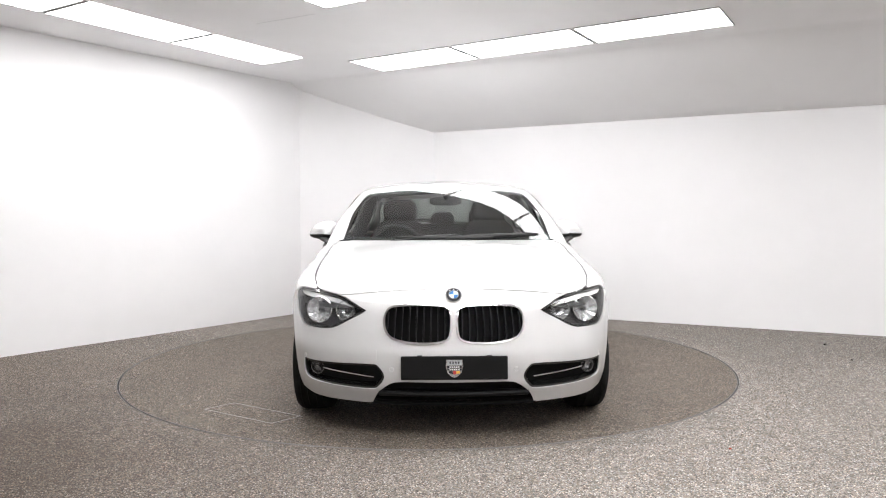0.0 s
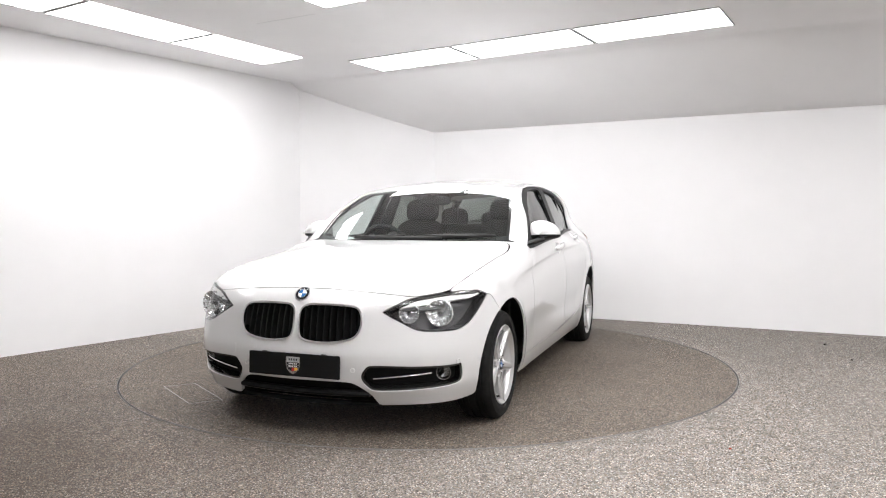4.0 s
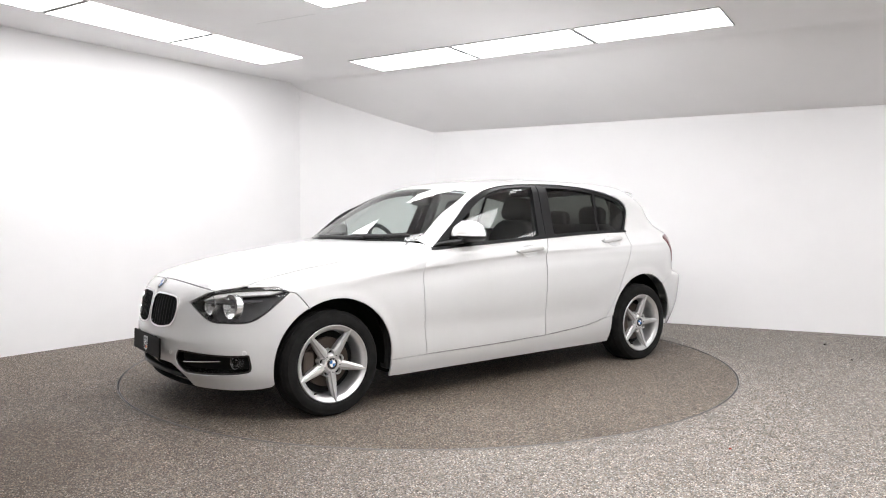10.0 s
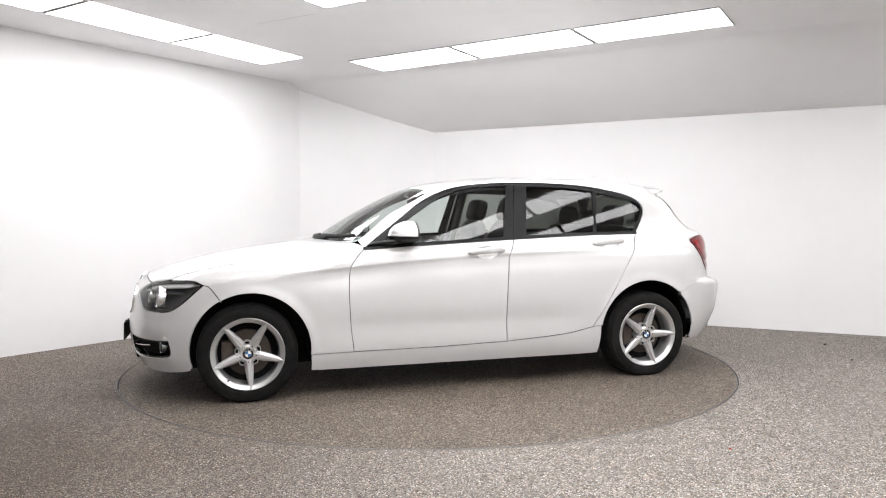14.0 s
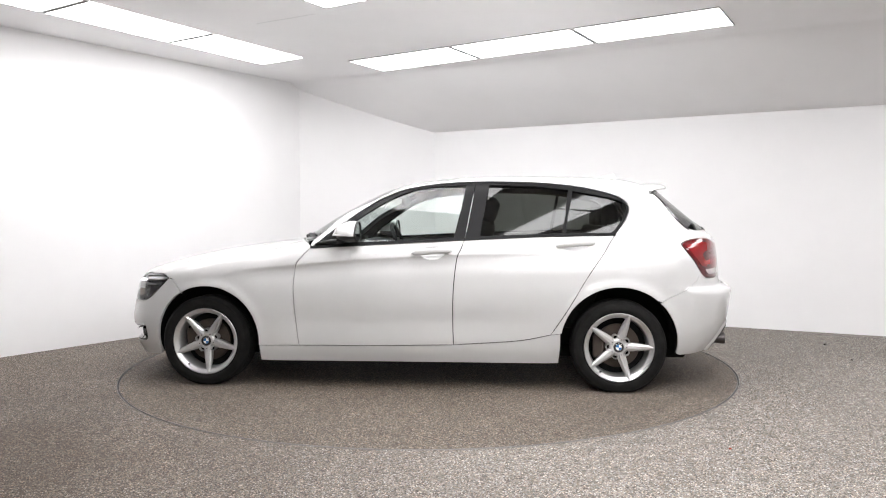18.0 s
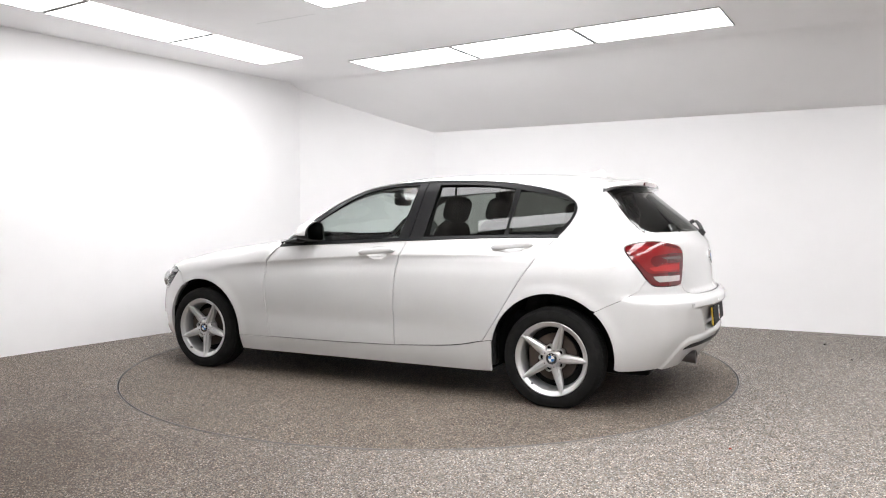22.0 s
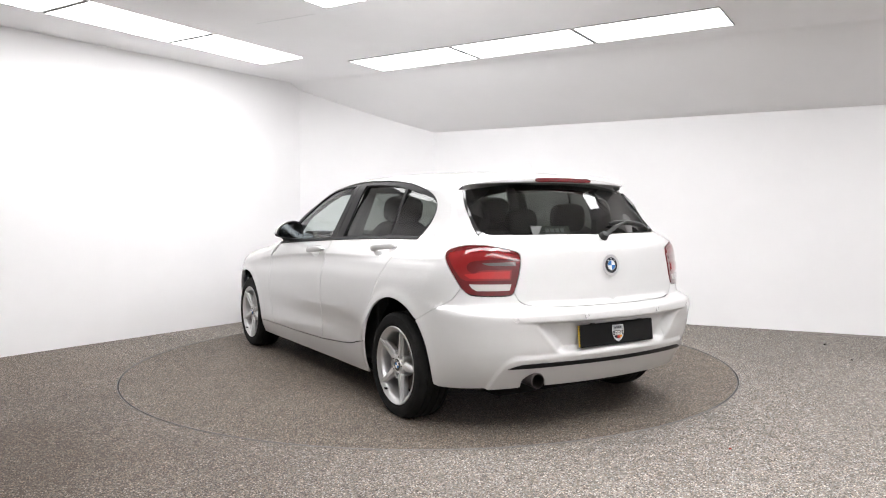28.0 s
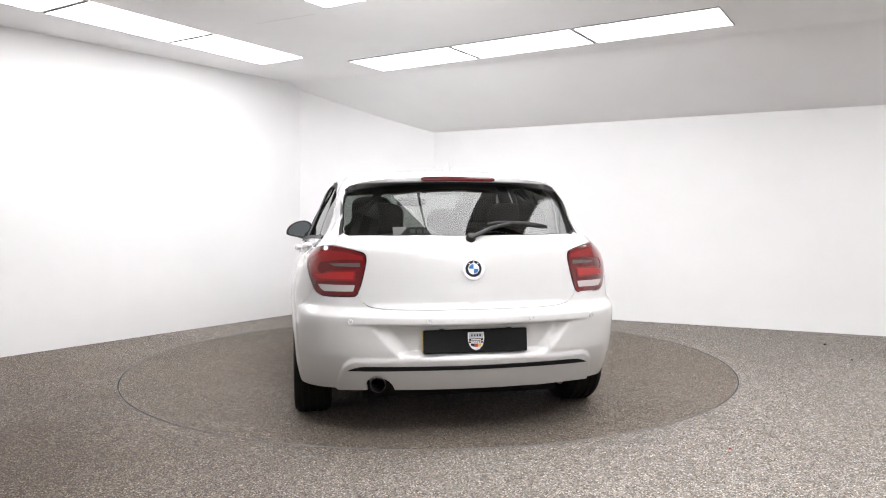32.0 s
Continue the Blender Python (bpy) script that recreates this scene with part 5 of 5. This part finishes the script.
for s in (1, -1):
    mir = new("door_mirror")
    mir.parent = car
    tagged(mir, "white-capped door mirror on a black foot")
    turn = Matrix.Diagonal((1, s, 1, 1))

    def add(name, bm, mat, label=""):
        bmesh.ops.transform(bm, matrix=turn, verts=bm.verts[:])
        if s < 0:
            bmesh.ops.reverse_faces(bm, faces=bm.faces[:])
        return part(name, bm, mat, mir, label, smooth=True)

    cap_line = [tuple(q) for q in curve(*CAP, n=4)]
    keel_line = [tuple(q) for q in curve(*KEEL, n=4)]
    bm = bmesh.new()
    shell(bm, cap_line, (0.868, 0.996), MIRROR_X + 0.012, MIRROR_DEEP, 0.05, False)
    add("cap", bm, M_PAINT, "white mirror cap")
    bm = bmesh.new()
    shell(bm, keel_line, (0.868, 0.991), MIRROR_X + 0.010, MIRROR_DEEP * 0.98, 0.05, False)
    add("shell", bm, M_BLACK, "black lower mirror shell")
    bm = bmesh.new()
    rim_line = cap_line + keel_line[1:-1]
    for d0, d1, f0, f1 in ((0.014, 0.0, 0.995, 0.975), (0.0, 0.012, 0.975, 0.90), (0.012, 0.012, 0.90, 0.02)):
        for i in range(len(rim_line)):
            a, b = rim_line[i], rim_line[(i + 1) % len(rim_line)]
            c = (0.872, 1.02)
            bm.faces.new([bm.verts.new((MIRROR_X + d, c[0] + (q[0] - c[0]) * f, c[1] + (q[1] - c[1]) * f)) for q, d, f in ((a, d0, f0), (b, d0, f0), (b, d1, f1), (a, d1, f1))])
    bmesh.ops.remove_doubles(bm, verts=bm.verts[:], dist=1e-5)
    bmesh.ops.recalc_face_normals(bm, faces=bm.faces[:])
    add("back", bm, M_BLACK, "black rim round the mirror glass")
    bm = bmesh.new()
    glass = [(0.872 + (q[0] - 0.872) * 0.86, 1.02 + (q[1] - 1.02) * 0.86) for q in rim_line]
    plate_of(bm, [(-q[0], q[1]) for q in glass], 0.0, 0.003, Matrix(((0, 0, -1, MIRROR_X + 0.010), (-1, 0, 0, 0), (0, 1, 0, 0), (0, 0, 0, 1))))
    add("mirror_glass", bm, M_MIRROR, "silver mirror glass")
    bm = bmesh.new()
    rows = []
    for x, y, z, w, h in ((0.565, 0.790, 0.930, 0.080, 0.014), (0.545, 0.825, 0.942, 0.078, 0.019), (0.48, 0.855, 0.956, 0.065, 0.018), (0.42, 0.890, 0.964, 0.050, 0.014)):
        rows.append([bm.verts.new((x + w * 0.9 * math.cos(a), y + 0.012 * math.cos(a), z + h * math.sin(a))) for a in np.linspace(0, math.tau, 17)[:-1]])
    for p, q in zip(rows, rows[1:]):
        for i in range(16):
            bm.faces.new((p[i], p[(i + 1) % 16], q[(i + 1) % 16], q[i]))
    bm.faces.new(rows[0])
    bm.faces.new(rows[-1])
    bmesh.ops.recalc_face_normals(bm, faces=bm.faces[:])
    add("foot", bm, M_BLACK, "black arm from the door to the mirror")
    bm = bmesh.new()
    rod(bm, [(q[0] + 0.05, q[1], q[2]) for q in ((0.330, 0.985, 0.999), (0.365, 0.975, 0.999), (0.395, 0.950, 1.000), (0.412, 0.915, 1.001), (0.420, 0.875, 1.002))], [0.003, 0.0045, 0.005, 0.005, 0.003], 8, 1.2)
    add("indicator", bm, M_SENSOR, "slim pale indicator strip")

# roof aerial
bm = bmesh.new()
rows = []
for k in range(13):
    u = k / 12
    x = -1.235 - 0.215 * u
    h = 0.066 * (u ** 1.5) * (1 - max(0, u - 0.86) / 0.14) ** 0.5 + 0.003
    w = 0.030 * math.sin(math.pi * (0.12 + 0.80 * u)) ** 0.6
    z0 = knots(np.array([x]), ROOF)[0] - 0.004
    rows.append([bm.verts.new((x, w * a, z0 + h * b)) for a, b in ((-1, 0), (-0.55, 0.35), (-0.16, 0.85), (0, 1), (0.16, 0.85), (0.55, 0.35), (1, 0))])
for a, b in zip(rows, rows[1:]):
    for i in range(6):
        bm.faces.new((a[i], a[i + 1], b[i + 1], b[i]))
bm.faces.new(rows[0][::-1])
bm.faces.new(rows[-1])
bmesh.ops.recalc_face_normals(bm, faces=bm.faces[:])
part("aerial", bm, M_PAINT, car, "white shark-fin roof aerial", smooth=True)

# exhaust
bm = bmesh.new()
lathe(bm, [(0.030, 0.24), (0.034, 0.06), (0.040, 0.0), (0.036, -0.002), (0.032, 0.03), (0.031, 0.2)], 32, axis="x")
bmesh.ops.transform(bm, matrix=Matrix.Translation((-2.100, 0.478, 0.291)), verts=bm.verts[:])
part("exhaust_pipe", bm, M_PIPE, car, "single round dark exhaust tailpipe", smooth=True)


# ---- wheels ----
def make_wheel(angle, height):
    wheel = new("wheel")
    wheel.parent = car
    tagged(wheel, "silver five-spoke alloy wheel with a black tyre")
    bm = bmesh.new()
    prof = [(0.211, 0.078), (0.217, 0.094), (0.226, 0.1005), (0.232, 0.1010), (0.234, 0.1035), (0.247, 0.1055), (0.262, 0.1045), (0.276, 0.099), (0.279, 0.0985), (0.280, 0.0960), (0.289, 0.088), (0.296, 0.078), (0.299, 0.064)]
    for g in (0.058, 0.022):
        prof += [(0.3005, g + 0.005), (0.3005, g + 0.004), (0.293, g + 0.003), (0.293, g - 0.003), (0.3005, g - 0.004)]
    prof += [(r, -y) for r, y in reversed(prof)]
    lathe(bm, prof, 96, True)
    for v in bm.verts:
        if v.co.z < 0.002 - height:
            v.co.y *= 1 + 0.5 * (0.002 - height - v.co.z) / 0.02 * 0.1
            v.co.z = 0.002 - height
    part("tyre", bm, M_TYRE, wheel, "black rubber tyre", smooth=True)
    bm = bmesh.new()
    lathe(bm, [(0.2205, 0.0925), (0.2195, 0.0975), (0.2165, 0.1000), (0.213, 0.0995), (0.209, 0.0955), (0.2, 0.0905), (0.1925, 0.0860), (0.1885, 0.078), (0.184, 0.05), (0.180, 0.0), (0.188, -0.07), (0.214, -0.08), (0.218, -0.085), (0.2205, -0.07), (0.204, -0.05), (0.2205, 0.075)], 96, True)
    part("rim", bm, M_ALLOY, wheel, "silver rim", smooth=True)
    bm = bmesh.new()
    lathe(bm, [(0.0, 0.066), (0.030, 0.068), (0.037, 0.0765), (0.044, 0.0775), (0.050, 0.074), (0.060, 0.064), (0.066, 0.045), (0.068, 0.0)], 60)
    part("hub", bm, M_ALLOY, wheel, smooth=True)
    for k in range(5):
        a = radians(angle + 72 * k)
        turn = Matrix(((-math.cos(a), 0, math.sin(a), 0), (0, 1, 0, 0), (math.sin(a), 0, math.cos(a), 0), (0, 0, 0, 1)))
        bm = bmesh.new()
        rows = []
        for r, w, y in ((0.030, 0.0240, 0.074), (0.050, 0.0262, 0.0775), (0.075, 0.0270, 0.0800), (0.095, 0.0258, 0.0825), (0.120, 0.0232, 0.0855), (0.150, 0.0200, 0.0890), (0.178, 0.0170, 0.0925), (0.198, 0.0145, 0.0955), (0.209, 0.0105, 0.0975), (0.216, 0.0045, 0.0985)):
            drop = 0.040 if r < 0.17 else 0.022
            prof = [(-1.0, -drop), (-1.0, -0.013), (-0.86, -0.0085), (-0.50, -0.0035), (-0.44, 0.0035), (-0.36, 0.0045), (0.36, 0.0045), (0.44, 0.0035), (0.50, -0.0035), (0.86, -0.0085), (1.0, -0.013), (1.0, -drop)]
            rows.append([bm.verts.new((r, y + d - 0.002, w * c)) for c, d in prof])
        n = len(rows[0])
        for p, q in zip(rows, rows[1:]):
            for i in range(n):
                bm.faces.new((p[i], q[i], q[(i + 1) % n], p[(i + 1) % n]))
        bm.faces.new(rows[0])
        bm.faces.new(rows[-1])
        bmesh.ops.transform(bm, matrix=turn, verts=bm.verts[:])
        bmesh.ops.recalc_face_normals(bm, faces=bm.faces[:])
        spoke = part("spoke", bm, M_ALLOY, wheel)
        bm = bmesh.new()
        lathe(bm, [(0.0, 0.0834), (0.0030, 0.0834), (0.0034, 0.078)], 12)
        bmesh.ops.transform(bm, matrix=turn @ Matrix.Translation((0.050, 0, 0)), verts=bm.verts[:])
        part("spoke_hole", bm, M_UNDER, spoke)
        b = radians(angle + 36 + 72 * k)
        at = Matrix.Translation((-0.059 * math.cos(b), 0, 0.059 * math.sin(b)))
        bm = bmesh.new()
        lathe(bm, [(0.0235, 0.03), (0.0228, 0.072), (0.0212, 0.0765), (0.0185, 0.0765), (0.0165, 0.074), (0.0160, 0.045)], 28)
        bmesh.ops.transform(bm, matrix=at, verts=bm.verts[:])
        part("bolt_boss", bm, M_ALLOY, wheel, smooth=True)
        bm = bmesh.new()
        lathe(bm, [(0.0166, 0.052), (0.0105, 0.052), (0.0100, 0.062), (0.0085, 0.064), (0.0, 0.064)], 18)
        bmesh.ops.transform(bm, matrix=at, verts=bm.verts[:])
        part("wheel_bolt", bm, M_UNDER, wheel)
    emblem("hub_cap", wheel, Matrix.Translation((0, 0.0785, 0)) @ Matrix(((-1, 0, 0, 0), (0, 0, 1, 0), (0, 1, 0, 0), (0, 0, 0, 1))), 0.034)
    bm = bmesh.new()
    lathe(bm, [(0.06, 0.012), (0.138, 0.012), (0.140, 0.009), (0.140, -0.008), (0.138, -0.011), (0.06, -0.011)], 64, True)
    part("brake_disc", bm, M_DISC, wheel, "worn steel brake disc")
    bm = bmesh.new()
    lathe(bm, [(0.0, -0.014), (0.182, -0.022), (0.186, -0.05)], 48)
    part("back_plate", bm, M_UNDER, wheel)
    bm = bmesh.new()
    soft_box(bm, 0.085, 0.155, -0.03, 0.040, -0.075, 0.075, 0.012, 2)
    part("brake_caliper", bm, M_DISC, wheel)
    bm = bmesh.new()
    rod(bm, [(0.118, 0.080, -0.158), (0.112, 0.104, -0.150)], [0.0065, 0.0055], 10)
    part("valve", bm, M_BLACK, wheel, smooth=True)
    return wheel


for x, y, z, ang in ((1.359, 0.778, 0.295, -14), (-1.345, 0.791, 0.287, 0)):
    for s in (1, -1):
        w = make_wheel(ang, z)
        w.matrix_basis = pose(x, y * s, z, 0, 0, 0 if s > 0 else 180)

# wheel housings, floor pan and inner shell
for cx in (1.342, -1.345):
    for s in (1, -1):
        bm = bmesh.new()
        rows = []
        for k in range(25):
            a = radians(-12 + 204 * k / 24)
            rows.append([bm.verts.new((cx + r * math.cos(a), y * s, 0.315 + r * math.sin(a))) for y, r in ((0.815, 0.359), (0.79, 0.378), (0.56, 0.378), (0.54, 0.30), (0.54, 0.05))])
        for p, q in zip(rows, rows[1:]):
            for i in range(4):
                bm.faces.new((p[i], q[i], q[i + 1], p[i + 1]))
        bmesh.ops.recalc_face_normals(bm, faces=bm.faces[:])
        part("wheel_housing", bm, M_UNDER, car, smooth=True)
bm = bmesh.new()
soft_box(bm, -1.84, 1.90, -0.53, 0.53, 0.16, 0.24, 0.02, 2)
soft_box(bm, -0.93, 0.93, -0.80, 0.80, 0.165, 0.26, 0.02, 2)
part("floor_pan", bm, M_UNDER, car, "black underbody")
bm = bmesh.new()
soft_box(bm, 0.95, 1.86, -0.53, 0.53, 0.22, 0.70, 0.03, 2)
part("engine_bay", bm, M_UNDER, car)
for s in (1, -1):
    bm = bmesh.new()
    soft_box(bm, -0.96, 0.96, min(0.72 * s, 0.80 * s), max(0.72 * s, 0.80 * s), 0.20, 0.88, 0.01, 1)
    part("door_lining", bm, M_CABIN, car, "black inner door trim")
bm = bmesh.new()
soft_box(bm, 0.70, 0.98, -0.70, 0.70, 0.25, 0.885, 0.02, 2)
part("bulkhead", bm, M_UNDER, car)
bm = bmesh.new()
soft_box(bm, -1.86, -1.62, -0.50, 0.50, 0.27, 0.86, 0.03, 2)
part("boot_lining", bm, M_CABIN, car)

# ---- cabin ----
bm = bmesh.new()
rows = []
for k in range(-16, 17):
    y = 0.70 * k / 16
    hump = 0.035 * math.exp(-((y + 0.37) / 0.17) ** 2)
    line = [(0.86 - 0.5 * y * y, 0.905), (0.62 - 0.25 * y * y, 0.925), (0.42, 0.920 + hump), (0.33, 0.895 + hump), (0.31, 0.80), (0.36, 0.62), (0.44, 0.40)]
    rows.append([bm.verts.new((x, y, z)) for x, z in line])
for a, b in zip(rows, rows[1:]):
    for i in range(6):
        bm.faces.new((a[i], a[i + 1], b[i + 1], b[i]))
bmesh.ops.recalc_face_normals(bm, faces=bm.faces[:])
part("dashboard", bm, M_CABIN, car, "black dashboard", smooth=True)
# steering wheel on the right
m = Matrix.Translation((0.22, -0.37, 0.885)) @ pose(0, 0, 0, 0, -66, 0)
bm = bmesh.new()
pts = [m @ Vector((0.183 * math.cos(k * math.tau / 40), 0.183 * math.sin(k * math.tau / 40), 0)) for k in range(41)]
rod(bm, pts, 0.016, 10)
wheel_rim = part("steering_wheel", bm, M_CABIN, car, "black steering wheel", smooth=True)
bm = bmesh.new()
soft_box(bm, -0.075, 0.06, -0.075, 0.075, -0.03, 0.012, 0.02, 3, m)
part("wheel_hub", bm, M_CABIN, wheel_rim, smooth=True)
for y0, y1, x0, x1 in ((0.06, 0.175, -0.02, 0.03), (-0.175, -0.06, -0.02, 0.03), (-0.02, 0.02, -0.175, -0.06)):
    bm = bmesh.new()
    soft_box(bm, x0, x1, y0, y1, -0.012, 0.004, 0.006, 2, m)
    part("wheel_spoke", bm, M_CABIN, wheel_rim)


def seat(x, y):
    """A bucket seat with side bolsters and a headrest on two posts."""
    s = new("front_seat")
    s.parent = car
    tagged(s, "black cloth front seat with headrest")
    bm = bmesh.new()
    soft_box(bm, -0.25, 0.27, -0.21, 0.21, 0.34, 0.48, 0.05, 3)
    part("cushion", bm, M_SEAT, s, smooth=True)
    m = Matrix.Translation((-0.22, 0, 0.42)) @ pose(0, 0, 0, 0, -17, 0)
    bm = bmesh.new()
    blob(bm, (0, 0, 0.30), 0.065, 0.075, 0.235, 0.235, 0.40, 0.30, 4.0)
    for q in (0.19, -0.19):
        blob(bm, (0.045, q, 0.25), 0.06, 0.05, 0.05, 0.05, 0.24, 0.22, 2.6, 16, 12)
    bmesh.ops.transform(bm, matrix=m, verts=bm.verts[:])
    part("backrest", bm, M_SEAT, s, smooth=True)
    bm = bmesh.new()
    blob(bm, (0.005, 0, 0.775), 0.065, 0.055, 0.14, 0.14, 0.095, 0.088, 3.4)
    bmesh.ops.transform(bm, matrix=m, verts=bm.verts[:])
    part("headrest", bm, M_SEAT, s, smooth=True)
    for q in (0.06, -0.06):
        bm = bmesh.new()
        rod(bm, [m @ Vector((0, q, 0.62)), m @ Vector((0, q, 0.72))], 0.007, 8)
        part("headrest_post", bm, M_CHROME, s)
    s.matrix_basis = pose(x, y, 0)
    return s


for y in (0.37, -0.37):
    seat(-0.07, y)
bench = new("rear_seat")
bench.parent = car
tagged(bench, "black cloth rear bench with three headrests")
bm = bmesh.new()
soft_box(bm, -1.15, -0.68, -0.62, 0.62, 0.36, 0.52, 0.05, 3)
part("cushion", bm, M_SEAT, bench, smooth=True)
bm = bmesh.new()
soft_box(bm, -0.07, 0.07, -0.62, 0.62, 0.0, 0.62, 0.05, 3, Matrix.Translation((-1.12, 0, 0.46)) @ pose(0, 0, 0, 0, -20, 0))
part("backrest", bm, M_SEAT, bench, smooth=True)
for y, w in ((0.38, 0.13), (0.0, 0.11), (-0.38, 0.13)):
    bm = bmesh.new()
    blob(bm, (-1.345, y, 1.105 if y else 1.07), 0.05, 0.05, w, w, 0.095, 0.09, 3.2)
    part("headrest", bm, M_SEAT, bench, smooth=True)
bm = bmesh.new()
soft_box(bm, -1.95, -1.33, -0.58, 0.58, 0.955, 0.975, 0.008, 1)
part("parcel_shelf", bm, M_CABIN, car, "black parcel shelf")
panel("headlining", chart_roof, loop([(q[0] - 0.03, max(0.0, q[1] - 0.02)) for q in SCREEN_TOP], [(q[0], q[1] + 0.03) for q in DITCH], curve((-1.52, 0.45), (-1.53, 0.2), (-1.53, 0.0))), M_LINER, car, res=0.07, gap=0, lift=-0.03, lip=0.0, centre=True, label="dark grey headlining")
inner_top = chart_side(np.array([(q[0], q[1] - 0.02) for q in DLO_TOP]))
ribbon("pillar_trim", even(inner_top, 60), even(rail3[:len(DLO_TOP)], 60), M_LINER, car, across=4, lift=-0.035, lip=0.0, label="dark grey inner pillar trim")
for s in (1, -1):
    bm = bmesh.new()
    rod(bm, [(-0.40, 0.735 * s, 0.90), (-0.43, 0.66 * s, 1.10), (-0.47, 0.575 * s, 1.33)], [0.06, 0.05, 0.04], 10, 0.5)
    part("pillar_lining", bm, M_CABIN, car, "dark inner centre pillar")
for s in (1, -1):
    bm = bmesh.new()
    rod(bm, [(-1.50, 0.53 * s, 0.95), (-1.54, 0.48 * s, 1.12), (-1.50, 0.41 * s, 1.27)], [0.09, 0.08, 0.06], 10, 0.5)
    part("pillar_lining", bm, M_CABIN, car, "dark inner rear pillar")
bm = bmesh.new()
blob(bm, (0.13, 0.0, 1.235), 0.022, 0.022, 0.118, 0.118, 0.036, 0.034, 3.4)
rm = part("rear_view_mirror", bm, M_CABIN, car, "black rear-view mirror", smooth=True)
bm = bmesh.new()
rod(bm, [(0.135, 0.0, 1.25), (0.16, 0.0, 1.275), (0.185, 0, 1.295)], [0.016, 0.02, 0.03], 12)
part("mirror_mount", bm, M_CABIN, rm, smooth=True)
bm = bmesh.new()
card = Matrix.Translation((-1.93, 0.25, 1.035)) @ pose(0, 0, 0, 90, 0, -90)
box(bm, -0.13, 0.13, -0.032, 0.032, -0.002, 0.002, card @ pose(0, 0, 0, -25, 0, 0))
sign = part("dealer_card", bm, M_CARD, car, "small grey dealer card in the rear window")
bm = bmesh.new()
for k in range(4):
    box(bm, -0.04 + 0.035 * k, -0.015 + 0.035 * k, -0.004, 0.018, 0.002, 0.003, card @ pose(0, 0, 0, -25, 0, 0))
box(bm, -0.05, 0.10, -0.022, -0.012, 0.002, 0.003, card @ pose(0, 0, 0, -25, 0, 0))
part("bars", bm, M_GREY, sign)

# ---- wipers ----
def wiper(a, b, c, owner, name, lift):
    """A wiper from its spindle a, along the glass by b to c."""
    bm = bmesh.new()
    rod(bm, [a, ((a[0] + b[0]) / 2, (a[1] + b[1]) / 2, (a[2] + b[2]) / 2 + lift), b], [0.015, 0.013, 0.010], 8, 0.8)
    w = part(name, bm, M_BLACK, owner, "black windscreen wiper" if name == "wiper" else "black rear wiper", smooth=True)
    bm = bmesh.new()
    rod(bm, c, [0.005] + [0.0115] * (len(c) - 2) + [0.006], 8, 1.2)
    part("blade", bm, M_BLACK, w, smooth=True)


def on_screen(x, y, up):
    p = chart_roof(np.array([(x, y)]))
    return tuple((p + slope(p, True) * up)[0])


wiper(on_screen(0.835, -0.38, 0.0), on_screen(0.825, 0.05, 0.010), [on_screen(0.855 - 0.45 * y ** 2, y, 0.007) for y in np.linspace(-0.34, 0.30, 9)], car, "wiper", 0.01)
wiper(on_screen(0.82, 0.20, 0.0), on_screen(0.75, 0.45, 0.010), [on_screen(0.835 - 0.45 * y ** 2, y, 0.007) for y in np.linspace(0.14, 0.62, 9)], car, "wiper", 0.01)


def on_hatch(y, z, up):
    p, n = on_rear(y, z)
    return tuple(p + n * up)


wiper(on_hatch(-0.01, 1.006, 0.015), on_hatch(-0.22, 1.06, 0.03), [on_hatch(y, 1.072 - 0.03 * ((y + 0.22) / 0.2) ** 2 * 0.5 - 0.010 * (-y - 0.12), 0.014) for y in np.linspace(-0.10, -0.44, 8)], tailgate[0], "rear_wiper", 0.012)
bm = bmesh.new()
p, n = on_rear(0.0, 1.006)
lathe(bm, [(0.0, 0.03), (0.018, 0.028), (0.024, 0.012), (0.026, 0.0)], 20)
bmesh.ops.transform(bm, matrix=facing(p, n) @ pose(0, 0, 0, 90), verts=bm.verts[:])
part("wiper_spindle", bm, M_BLACK, tailgate[0], smooth=True)


def motions():
    times = [k * 1.0 for k in range(33)]
    walk(table, [(t, pose(0, 0, 0, 0, 0, heading(t))) for t in times])
    walk(car, [(t, pose(0, 0, 0, 0, 0, heading(t)) @ pose(CAR_AT[0], CAR_AT[1], 0)) for t in times])


motions()
